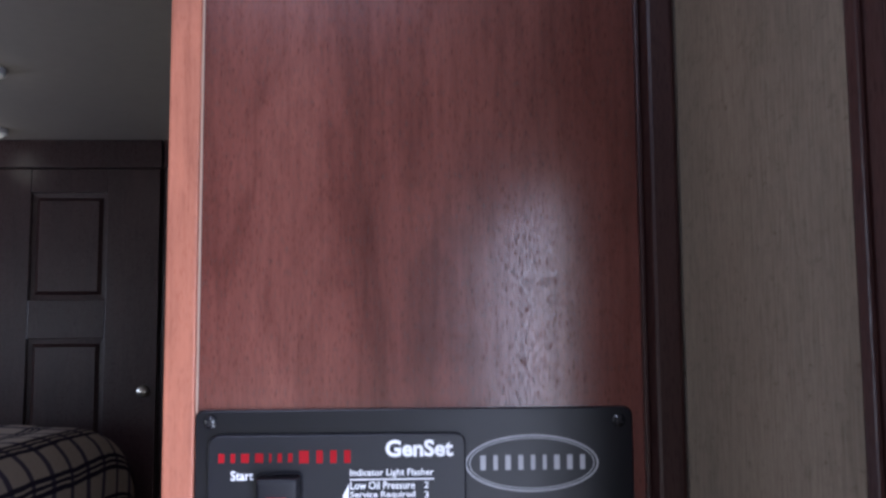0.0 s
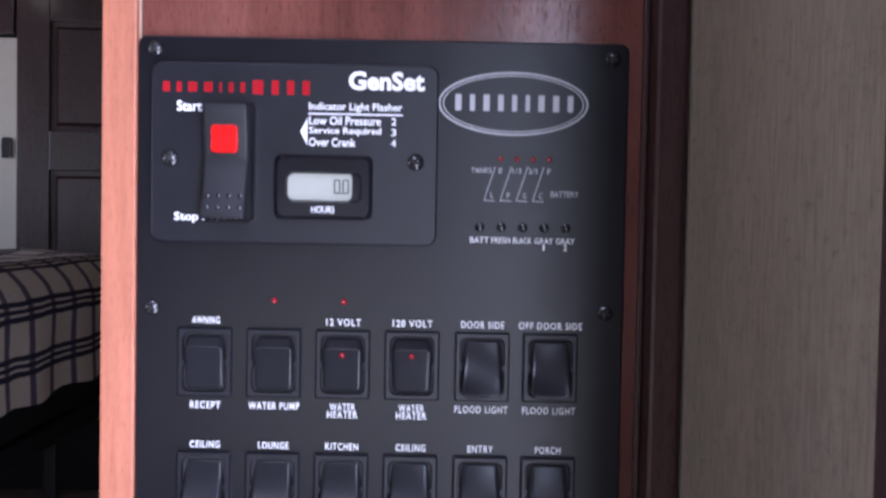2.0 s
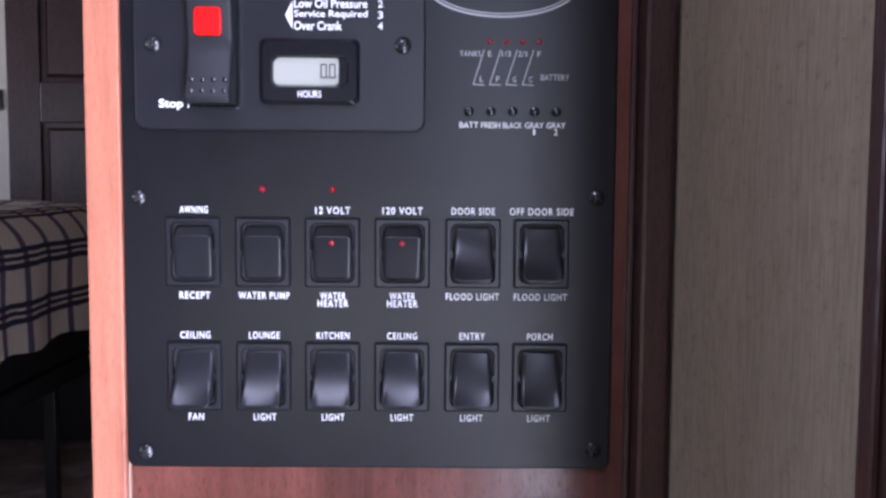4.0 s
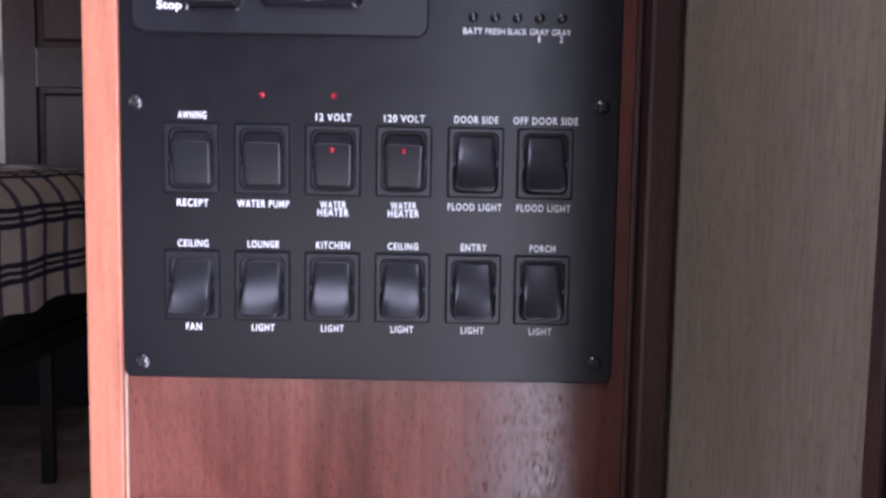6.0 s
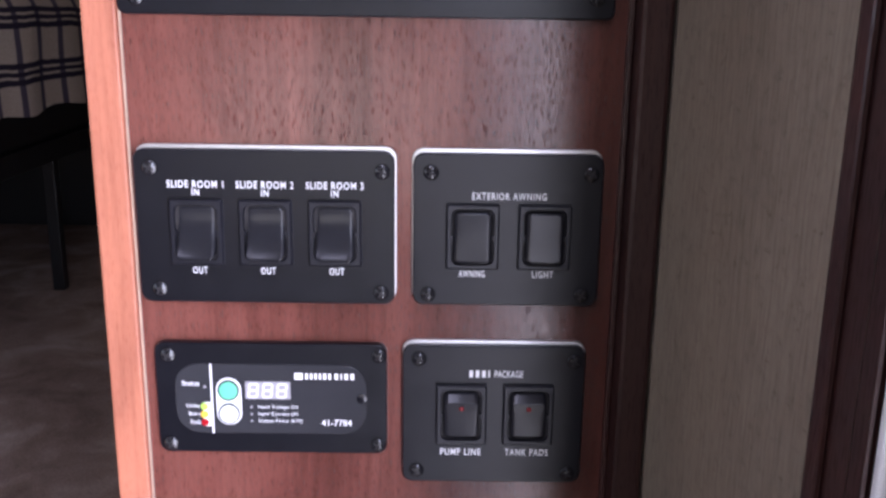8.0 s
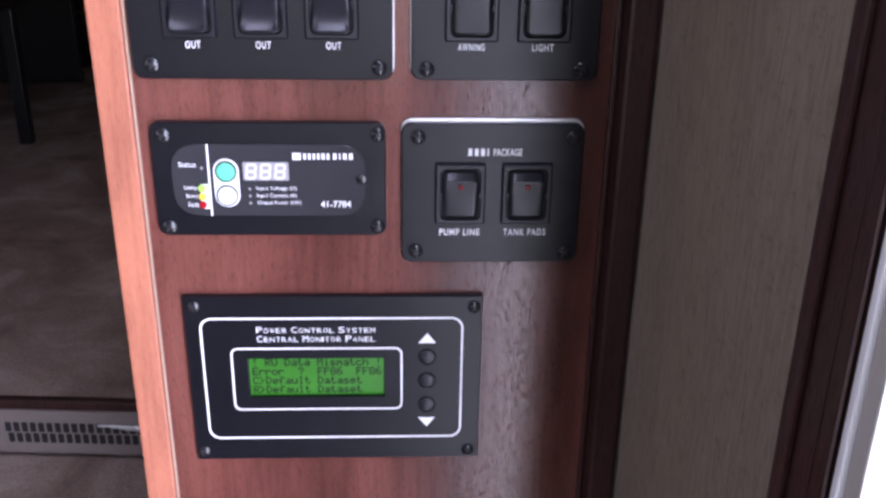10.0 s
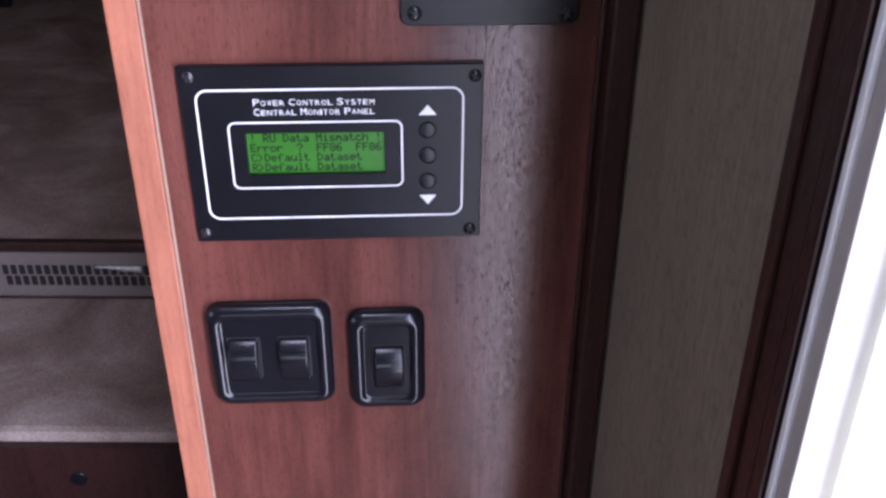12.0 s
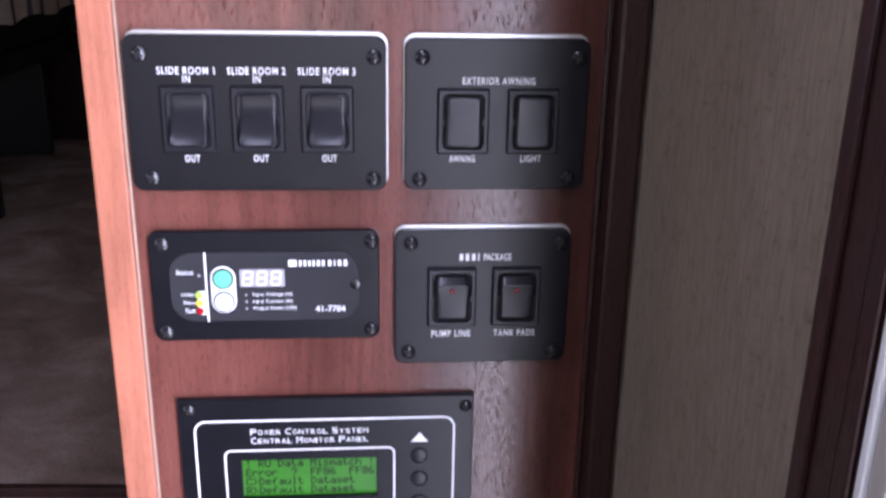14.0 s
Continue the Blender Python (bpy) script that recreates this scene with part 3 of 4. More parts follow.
wardrobe(-1.225, -0.74, False, "tall dark espresso wooden wardrobe with raised-panel door and round knob")
wardrobe(-0.735, -0.25, True, "tall dark espresso wooden wardrobe beside the other one")
side = thing("pocket_door", (-1.485, 2.33, LAND), "beige sliding door panel with a small black latch beside the wardrobe", "door")
part("leaf", box(-0.255, 0, 0, 0.255, 0.03, 1.28, 0.004), plain("beige_door_paint", (0.5, 0.46, 0.38), 0.5, spread=0.05, scale=20), side)
part("latch", plate(0.03, 0.06, 0.012, 0.006, 0.003), BLACK_GLOSS, side, "small black latch", (0.225, 0, 0.955))
tagged(part("trim_header", box(-2.0, 2.30, LAND + 1.285, -1.23, 2.36, CEIL - 0.001, 0.004), ESPRESSO), "dark espresso header board above the sliding door", "trim", kind="structure")


def bed():
    b = thing("bed", (-1.41, 1.2, LAND), "bed with cream and navy plaid bedspread on black frame", "bed")
    x0, x1, y0, y1 = -1.07, 0.65, -0.75, 0.95
    r, low, high = 0.10, 0.395, 0.665
    bm = bmesh.new()
    uv = bm.loops.layers.uv.new("UVMap")
    nx, ny = 26, 44
    # profile across x: up the outer side, over the rounded edge, along the top
    prof = [(x1, low + (high - r - low) * i / 6) for i in range(7)]
    prof += [(x1 - r + r * math.cos(a), high - r + r * math.sin(a)) for a in [radians(90 * i / 8) for i in range(1, 9)]]
    prof += [(x1 - r - (x1 - r - x0) * i / nx, high) for i in range(1, nx + 1)]
    dist = [0.0]
    for a, c in zip(prof, prof[1:]):
        dist.append(dist[-1] + math.hypot(a[0] - c[0], a[1] - c[1]))
    grid = []
    for j in range(ny + 1):
        f = j / ny
        y = y0 + (y1 - y0) * f
        row = []
        for k, (x, z) in enumerate(prof):
            end = min(1.0, (y1 - y) / 0.22)
            drop = 0.12 * (1 - math.sqrt(max(0.0, 1 - (1 - end) ** 2)))
            wave = 0.008 * noise.noise((x * 6, y * 5, z * 5)) + 0.006 * math.sin(y * 34 + 1.3 * math.sin(y * 9)) * max(0, 1 - (z - low) / 0.2)
            zz = z - drop * (z - low) / (high - low) + (0.012 * noise.noise((x * 4, y * 4, 3)) if z > high - 0.02 else 0)
            row.append(bm.verts.new((x + wave, y, zz + (0.006 * math.sin(y * 23) if k == 0 else 0))))
        grid.append(row)
    for j in range(ny):
        for k in range(len(prof) - 1):
            q = bm.faces.new((grid[j][k], grid[j][k + 1], grid[j + 1][k + 1], grid[j + 1][k]))
            q.smooth = True
            for loop, (jj, kk) in zip(q.loops, ((j, k), (j, k + 1), (j + 1, k + 1), (j + 1, k))):
                loop[uv].uv = (y0 + (y1 - y0) * jj / ny, dist[kk])
    for row, sign in ((grid[0], 1), (grid[-1], -1)):
        foot = [bm.verts.new((v.co.x, v.co.y, low)) for v in row]
        for k in range(len(row) - 1):
            q = bm.faces.new((row[k], foot[k], foot[k + 1], row[k + 1]) if sign > 0 else (row[k + 1], foot[k + 1], foot[k], row[k]))
            for loop in q.loops:
                loop[uv].uv = (loop.vert.co.x, loop.vert.co.z)
    bmesh.ops.recalc_face_normals(bm, faces=bm.faces[:])
    part("bedspread", bm, PLAID, b, "cream and navy plaid bedspread")
    part("mattress_base", box(x0 + 0.01, y0 + 0.01, 0.33, x1 - 0.015, y1 - 0.01, 0.44, 0.01), BLACK_STEEL, b, "black base under the bedspread")
    part("side_rail", box(x0, y0, 0.285, x1 - 0.005, y0 + 0.03, 0.329, 0.003), BLACK_STEEL, b)
    part("side_rail", box(x1 - 0.035, y0 + 0.031, 0.285, x1 - 0.005, y1, 0.329, 0.003), BLACK_STEEL, b)
    # added black board: gives the shade under the bed and hides what lies behind
    part("under_bed_dark", box(x0, y1 - 0.03, 0.0, x1 - 0.10, y1 - 0.005, 0.284, 0.003), BLACK_STEEL, b, "black board added for the darkness under the bed")
    for x, y in ((x1 - 0.025, 0.32), (x1 - 0.025, -0.7), (x0 + 0.05, 0.32), (x0 + 0.05, -0.7)):
        part("leg", box(x - 0.0125, y - 0.0125, 0.0, x + 0.0125, y + 0.0125, 0.284, 0.002), BLACK_STEEL, b, "thin black metal leg")
    return b


bed()


def cord():
    """A loose end of thin white cord with a hooked tip."""
    c = thing("cord", (-1.24, 2.25, LAND), "loose end of thin white cord on the brown carpet", "cord")
    way = [(-0.10 + 0.17 * i / 14, 0.05 * (i / 14) ** 2, 0.004 + 0.022 * max(0.0, i / 14 - 0.55) ** 1.5) for i in range(15)]
    loops = [[(x, y + 0.0035 * math.cos(a), z + 0.0035 * math.sin(a)) for a in [2 * math.pi * k / 8 for k in range(8)]] for x, y, z in way]
    bm = loft(loops, True, True, True)
    bmesh.ops.recalc_face_normals(bm, faces=bm.faces[:])
    part("cable", bm, WHITE_BTN, c)


cord()


def ceiling_light(x, y):
    c = thing("ceiling_light", (x, y, CEIL), "small round ceiling light with a frosted lens", "ceiling light", "bedroom ceiling lights")
    rim = disc(0.055, 0.012, 28, 0.002)
    bmesh.ops.rotate(rim, verts=rim.verts[:], cent=(0, 0, 0), matrix=Matrix.Rotation(radians(-90), 3, "X") @ Matrix.Rotation(radians(180), 3, "X"))
    lens = disc(0.044, 0.004, 28, 0.006)
    bmesh.ops.rotate(lens, verts=lens.verts[:], cent=(0, 0, 0), matrix=Matrix.Rotation(radians(-90), 3, "X") @ Matrix.Rotation(radians(180), 3, "X"))
    for bm in (rim, lens):
        if max(v.co.z for v in bm.verts) > 0.003:
            bmesh.ops.scale(bm, verts=bm.verts[:], vec=(1, 1, -1))
            bmesh.ops.reverse_faces(bm, faces=bm.faces[:])
    part("rim", rim, ALUMINIUM, c)
    part("lens", lens, LAMP_LENS, c, "glowing frosted lens", (0, 0, -0.0145))
    lamp("ceiling_light_glow", "POINT", pose(x, y, CEIL - 0.07), 0.02, (1.0, 0.9, 0.78), radius=0.04)


ceiling_light(-0.95, 1.56)
ceiling_light(-1.2, 2.16)

# ---- control panels on the cherry wall ----
PANEL = 0.003
panel = thing("control_panel", (0.003, 0.0, 1.30), "large black control panel with two rows of rocker switches", "control panel")
PX, PZ = 0.003, 1.30


def placed(parent, x, z):
    return x - parent.location.x, z - parent.location.z


def words(parent, text, x0, x1, z0, z1, y, mat=None, bold=0.012, spacing=1.0):
    ox, oz = parent.location.x, parent.location.z
    return lettering(text, x0 - ox, x1 - ox, z0 - oz, z1 - oz, mat or WHITE_INK, parent, y, bold, "", spacing)


part("plate", plate(0.2205, 0.2455, PANEL, 0.004, 0.0008), BLACK_PANEL, panel, "", (0.0, 0, -0.0005))
for x, z in ((-0.0995, 1.4165), (0.106, 1.4155), (-0.100, 1.3), (0.105, 1.301), (-0.0985, 1.184), (0.1053, 1.186)):
    screw(panel, *placed(panel, x, z), -PANEL)
FACE = -PANEL - 0.0001
ROW1 = [("AWNING", "RECEPT", PRESSED_LOW, None), ("", "WATER PUMP", PRESSED_LOW, None), ("12 VOLT", "WATER\nHEATER", PRESSED_LOW, RED_LED), ("120 VOLT", "WATER\nHEATER", PRESSED_LOW, RED_LED),
        ("DOOR SIDE", "FLOOD LIGHT", PRESSED_HIGH, None), ("OFF DOOR SIDE", "FLOOD LIGHT", PRESSED_HIGH, None)]
ROW2 = [("CEILING", "FAN"), ("LOUNGE", "LIGHT"), ("KITCHEN", "LIGHT"), ("CEILING", "LIGHT"), ("ENTRY", "LIGHT"), ("PORCH", "LIGHT")]
XS = [-0.0755, -0.0443, -0.0132, 0.0181, 0.0498, 0.0805]
CHAR = 0.00213


def caption(parent, text, x, z, y, char=CHAR, h=0.0032):
    """One line of capitals about x, with its middle at z."""
    wide = char * sum(0.45 if c == "I" else 0.8 if c == "1" else 1.0 for c in text) * 1.08
    words(parent, text, x - wide / 2, x + wide / 2, z - h / 2, z + h / 2, y, None, 0.011, 1.18)


for x, (above, below, cap, led) in zip(XS, ROW1):
    rocker_switch(panel, *placed(panel, x, 1.2757), -PANEL, cap, led)
    if above:
        caption(panel, above, x, 1.2946, FACE)
    for i, line in enumerate(below.split("\n")):
        caption(panel, line, x, 1.2560 - 0.0034 * i, FACE)
for x, (above, below) in zip(XS, ROW2):
    rocker_switch(panel, *placed(panel, x, 1.2193), -PANEL, PRESSED_HIGH)
    caption(panel, above, x, 1.2379, FACE)
    caption(panel, below, x, 1.2003, FACE)
for x in (-0.0446, -0.0132):
    part("indicator_led", LED_DOME, RED_LED, panel, "small red indicator light", (*[placed(panel, x, 1.304)[0]], FACE, placed(panel, x, 1.304)[1]))
# maker's oval, tank gauge
ellipse_line(0.0675, 0.0285, 0.0009, GREY_INK, panel, (0.0616 - PX, FACE, 1.3945 - PZ), "oval_outline", "pale printed oval")
ellipse_line(0.0635, 0.0255, 0.0005, GREY_INK, panel, (0.0616 - PX, FACE, 1.3945 - PZ), "oval_outline", "pale printed oval")
bars([0.5, 0.4, 0.5, 0.45, 0.4, 0.35, 0.5, 0.5, 0.45], 0.0355 - PX, 0.0885 - PX, 1.3912 - PZ, 1.3985 - PZ, GREY_INK, panel, FACE, "oval_bar", "pale printed bar")
for i in range(4):
    x = 0.0565 + 0.0073 * i - PX
    part("tank_led", LED_FLAT, RED_DULL, panel, "dull red tank light", (x, FACE, 1.3698 - PZ))
    stroke([(x - 0.0025, 1.3662 - PZ), (x - 0.0073, 1.3510 - PZ), (x - 0.0025, 1.3508 - PZ)], 0.00035, GREY_INK, panel, FACE, "gauge_line")
    words(panel, "LFGC"[i], x - 0.0044 + PX, x - 0.0028 + PX, 1.3522, 1.3546, FACE, GREY_INK, 0.0)
    words(panel, ("E", "1/3", "2/3", "F")[i], x - 0.0008 + PX - (0.0012 if i in (1, 2) else 0), x + 0.0008 + PX + (0.0012 if i in (1, 2) else 0), 1.3633, 1.3657, FACE, GREY_INK, 0.0)
words(panel, "TANKS", 0.0431, 0.0525, 1.3633, 1.3657, FACE, GREY_INK, 0.0)
words(panel, "BATTERY", 0.0793, 0.0918, 1.3530, 1.3556, FACE, GREY_INK, 0.0)
BUTTON = as_mesh(disc(0.0021, 0.0022, 16, 0.0006), "push_button")
for i, s in enumerate(("BATT", "FRESH", "BLACK", "GRAY", "GRAY")):
    x = 0.0475 + 0.0097 * i
    part("push_button", BUTTON, BLACK_GLOSS, panel, "small black push button", (x - PX, FACE, 1.339 - PZ))
    words(panel, s, x - 0.0042, x + 0.0042, 1.3318, 1.3344, FACE, None, 0.0)
    if i > 2:
        words(panel, str(i - 2), x - 0.0004 * (i - 2), x + 0.0004 * (i - 2), 1.3288, 1.3314, FACE, None, 0.0)

# generator starter
gen = thing("generator_panel", (-0.0359, -PANEL, 1.370), "black generator start panel with red lit rocker and hour meter", "control panel")
GY = -0.0042
GF = GY - 0.0001


def gen_words(text, x0, x1, z0, z1, mat=None, bold=0.02):
    words(gen, text, x0, x1, z0, z1, GF, mat, bold)


part("plate", plate(0.128, 0.0805, 0.0042, 0.005, 0.0009), BLACK_FACE, gen)
for x, z in ((-0.0912, 1.3672), (0.0182, 1.3672)):
    screw(gen, *placed(gen, x, z), GY, 0.0038)
bars([0.7, 0.5, 0.9, 0.9, 0.25, 0.5, 0.5], -0.0946 + 0.0359, -0.0581 + 0.0359, 1.3968 - 1.37, 1.4012 - 1.37, RED_INK, gen, GF, "maker_bar", "red printed bar")
bars([0.9, 0.6, 0.6, 0.6], -0.0548 + 0.0359, -0.0294 + 0.0359, 1.3962 - 1.37, 1.4024 - 1.37, RED_INK, gen, GF, "maker_bar", "red printed bar")
gen_words("GenSet", -0.0121, 0.0217, 1.3988, 1.4072, None, 0.035)
gen_words("Start", -0.0884, -0.0772, 1.3882, 1.3928)
gen_words("Stop / Prime", -0.0892, -0.0592, 1.3385, 1.3432)
gen_words("Indicator Light Flasher", -0.0296, 0.0119, 1.3888, 1.3930, None, 0.015)
stroke([(-0.0296 + 0.0359, 1.3880 - 1.37), (0.0119 + 0.0359, 1.3880 - 1.37)], 0.0006, WHITE_INK, gen, GF, "underline")
for text, x1, z in (("Low Oil Pressure", 0.0025, 1.3851), ("Service Required", 0.0026, 1.3803), ("Over Crank", -0.0086, 1.3755)):
    gen_words(text, -0.0295, x1, z - 0.0019, z + 0.0019, None, 0.015)
for text, z in (("2", 1.3851), ("3", 1.3803), ("4", 1.3755)):
    gen_words(text, 0.0072, 0.0093, z - 0.0016, z + 0.0016, None, 0.015)
tri = [(-0.0333 + 0.0359, 1.380 - 1.37), (-0.0302 + 0.0359, 1.374 - 1.37), (-0.0302 + 0.0359, 1.386 - 1.37)]
part("pointer", loft([at_depth(tri, GF), at_depth(tri, GF - 0.0002)]), WHITE_INK, gen, "white printed pointer")


def start_rocker():
    ox, oz = -0.0640 + 0.0359, 1.3655 - 1.37
    s = part("start_rocker", ring_plate(0.0228, 0.0534, 0.0208, 0.0506, 0.003, 0.002, 0.002), BLACK_SWITCH, gen, "tall black start rocker", (ox, GY, oz))
    n, h, w = 16, 0.0500, 0.0202
    bm = bmesh.new()
    cols = []
    for x, drop in ((-w / 2, 0.002), (-w / 2 + 0.001, 0.0001), (-w / 2 + 0.0017, 0.0), (w / 2 - 0.0017, 0.0), (w / 2 - 0.001, 0.0001), (w / 2, 0.002)):
        col = []
        for i in range(n + 1):
            f = i / n
            out = 0.0098 + 0.0052 * abs(f - 0.55) ** 1.3 * 2 + (0.003 if f < 0.5 else 0.0) * (0.5 - f) * 2
            col.append(bm.verts.new((x, -(out - drop), -h / 2 + h * f)))
        cols.append(col)
    for a, b in zip(cols, cols[1:]):
        for i in range(n):
            bm.faces.new((a[i], b[i], b[i + 1], a[i + 1])).smooth = True
    rim = [c[0] for c in cols] + [cols[-1][i] for i in range(1, n)] + [c[-1] for c in cols[::-1]] + [cols[0][i] for i in range(n - 1, 0, -1)]
    back = [bm.verts.new((v.co.x, 0, v.co.z)) for v in rim]
    for i in range(len(rim)):
        j = (i + 1) % len(rim)
        bm.faces.new((rim[j], rim[i], back[i], back[j]))
    part("rocker", bm, BLACK_LIT_SWITCH, s)
    part("red_lens", plate(0.0118, 0.0122, 0.0016, 0.002, 0.0007), RED_LENS, s, "glowing red square lens", (-0.0005, -0.0107, 0.0098))
    dot = as_mesh(disc(0.0011, 0.0006, 10, 0.0003), "grip_dot")
    for i in range(4):
        for j in range(2):
            part("grip_dot", dot, BLACK_GLOSS, s, "", (-0.0068 + 0.0047 * i, -0.0146 - 0.0013 * j, -0.0150 - 0.0050 * j))


start_rocker()
meter = part("hour_meter", ring_plate(0.0436, 0.0285, 0.0322, 0.0122, 0.0048, 0.003, 0.003, 0.001, 0.0016), BLACK_GLOSS, gen, "black hour meter with a grey display", (-0.0222 + 0.0359, GY, 1.3552 - 1.37))
part("meter_window", plate(0.0290, 0.0132, 0.0016, 0.003), LCD_GREY, meter, "grey display", (-0.0022, 0, 0.0005))
for x in (0.0058, 0.0096):
    ring_line(0.0028, 0.0062, 0.0004, 0.0005, DARK_INK, meter, (x, -0.00175, 0.0005), "digit_zero", "dark display digit 0", 2)
part("decimal_point", box(-0.0003, -0.0001, -0.0003, 0.0003, 0.0001, 0.0003), DARK_INK, meter, "", (0.0077, -0.0018, -0.0024))
part("meter_shade", plate(0.006, 0.0135, 0.001, 0.001), BLACK_GLOSS, meter, "", (0.0154, -0.0012, 0.0005))
lettering("HOURS", -0.0051, 0.0051, -0.0113, -0.0083, WHITE_INK, meter, -0.0049, 0.012)


def small_panel(name, x0, x1, z0, z1, label, silver, d=0.0032, lean=0.0):
    """A screwed-on plate; silver: it stands on a bare metal plate that shows above it and, by lean, beside it."""
    p = thing(name, ((x0 + x1) / 2, 0.0, (z0 + z1) / 2), label, "switch panel")
    w, h = x1 - x0, z1 - z0
    back = 0.0
    if silver:
        part("backing_plate", plate(w + 0.0004, h + 0.0012, 0.0016, 0.0055, 0.0003), SILVER_EDGE, p, "bare metal edge of the plate", (lean, 0, 0.0011))
        back = 0.0016
    part("plate", plate(w, h, d, 0.005, 0.0007), BLACK_PANEL, p, "", (0, -back, 0))
    p["front"] = -back - d
    return p


def corner_screws(p, *places):
    for x, z in places:
        screw(p, *placed(p, x, z), p["front"], 0.0037)


slide = small_panel("slide_room_panel", -0.1045, 0.0158, 1.0438, 1.1172, "black panel with three slide room switches and bare metal edge", True, lean=0.0006)
corner_screws(slide, (-0.0967, 1.1086), (0.0101, 1.1078), (-0.0953, 1.0506), (0.0094, 1.0497))
for i, x in enumerate((-0.0764, -0.0443, -0.0120)):
    rocker_switch(slide, *placed(slide, x, 1.0785), slide["front"], RESTING)
    caption(slide, "SLIDE ROOM %d" % (i + 1), x, 1.1010, slide["front"] - 0.0001, 0.00215, 0.0034)
    caption(slide, "IN", x, 1.0972, slide["front"] - 0.0001, 0.00215, 0.0032)
    caption(slide, "OUT", x + 0.0005, 1.0598, slide["front"] - 0.0001, 0.00215, 0.0034)
awning = small_panel("awning_panel", 0.0243, 0.1122, 1.0440, 1.1168, "black exterior awning switch panel with a bare metal edge", True, lean=-0.0004)
corner_screws(awning, (0.0326, 1.1078), (0.1065, 1.1078), (0.0316, 1.0493), (0.1045, 1.0497))
for x, s, cap in ((0.0522, "AWNING", LEVEL), (0.0858, "LIGHT", LEVEL)):
    rocker_switch(awning, *placed(awning, x, 1.0778), awning["front"], cap)
    caption(awning, s, x, 1.0596, awning["front"] - 0.0001, 0.0021, 0.0034)
caption(awning, "EXTERIOR AWNING", 0.0690, 1.0970, awning["front"] - 0.0001, 0.0023, 0.0034)
heat = small_panel("heat_pad_panel", 0.0196, 0.1085, 0.9508, 1.0232, "black switch panel with two red-lit rockers and a bare metal edge", True)
corner_screws(heat, (0.0277, 1.0166), (0.1030, 1.0160), (0.0267, 0.9573), (0.1020, 0.9562))
for x, s in ((0.0486, "PUMP LINE"), (0.0814, "TANK PADS")):
    rocker_switch(heat, *placed(heat, x, 0.9878), heat["front"], PRESSED_LOW, RED_DULL)
    caption(heat, s, x, 0.9673, heat["front"] - 0.0001, 0.0022, 0.0036)
bars([1, 1, 1, 0.4], 0.0522 - heat.location.x, 0.0622 - heat.location.x, 1.0071 - heat.location.z, 1.0107 - heat.location.z, WHITE_INK, heat, heat["front"] - 0.0001, "printed_bar", "white printed bar")
words(heat, "PACKAGE", 0.0645, 0.0785, 1.0071, 1.0107, heat["front"] - 0.0001)

inv = small_panel("inverter_display", -0.1008, 0.0120, 0.9652, 1.0230, "black inverter remote display with green and white round buttons", False, 0.004)
corner_screws(inv, (-0.0940, 1.0168), (0.0082, 1.0175), (-0.0950, 0.9702), (0.0076, 0.9702))
IF, IX, IZ = inv["front"], inv.location.x, inv.location.z
part("display_window", plate(0.0935, 0.0365, 0.0006, 0.012, 0.0003, 10), SMOKE, inv, "smoky display window", (-0.0448 - IX, IF, 0.9942 - IZ))
IF -= 0.0007
stroke([(-0.0737 - IX, 1.0122 - IZ), (-0.0737 - IX, 0.9762 - IZ)], 0.0008, WHITE_INK, inv, IF, "printed_line")
ring_line(0.0122, 0.0246, 0.006, 0.0008, WHITE_INK, inv, (-0.0654 - IX, IF, 0.9930 - IZ), "button_surround", "white outline round the buttons")
part("button_field", plate(0.0108, 0.0232, 0.0003, 0.0053, 0.0001), WHITE_BTN, inv, "pale field under the buttons", (-0.0654 - IX, IF, 0.9930 - IZ))
for z, mat, s in ((0.9990, GREEN_BTN, "round green button"), (0.9868, WHITE_BTN, "round white button")):
    ob = part("button", disc(0.0046, 0.0010, 24, 0.0003), mat, inv, s, (-0.0654 - IX, IF - 0.0003, z - IZ))
    part("button_rim", loft([[(r * math.cos(a) , y, r * math.sin(a)) for a in [2 * math.pi * i / 24 for i in range(24)]] for r, y in ((0.0053, 0), (0.0053, -0.0009), (0.0046, -0.0009), (0.0046, 0))], ring=True), SMOKE, ob)
part("digit_field", plate(0.0220, 0.0092, 0.0003, 0.0006, 0.0001), DIGIT_BACK, inv, "grey digit window", (-0.0462 - IX, IF, 0.9990 - IZ))
for i in range(3):
    x, z, k = -0.0533 + 0.0070 * i - IX, 0.9990 - IZ, 0.0004
    for dz in (0.0034, 0.0, -0.0034):
        stroke([(x - 0.0016 + dz * 0.1, z + dz), (x + 0.0016 + dz * 0.1, z + dz)], 0.0009, DIGIT, inv, IF - 0.0004, "digit_segment")
    for dx in (-0.0021, 0.0021):
        for z0, z1 in ((0.0006, 0.0030), (-0.0030, -0.0006)):
            stroke([(x + dx + z0 * 0.1, z + z0), (x + dx + z1 * 0.1, z + z1)], 0.0009, DIGIT, inv, IF - 0.0004, "digit_segment")
for i, s in enumerate(("Input Voltage (V)", "Input Current (A)", "Output Power (kW)")):
    z = 0.9900 - 0.0037 * i
    words(inv, s, -0.0512, -0.0318 if i < 2 else -0.0298, z - 0.0012, z + 0.0012, IF, None, 0.0)
    part("status_led", as_mesh(disc(0.0006, 0.0001, 10, 0.0002), "status_led"), DIGIT_BACK, inv, "", (-0.0545 - IX, IF, z - IZ))
for i, s in enumerate(("Utility", "Battery", "Fault")):
    z = 0.9902 - 0.0042 * i
    words(inv, s, -0.0862 + 0.0008 * i, -0.0797, z - 0.0012, z + 0.0012, IF, None, 0.0)
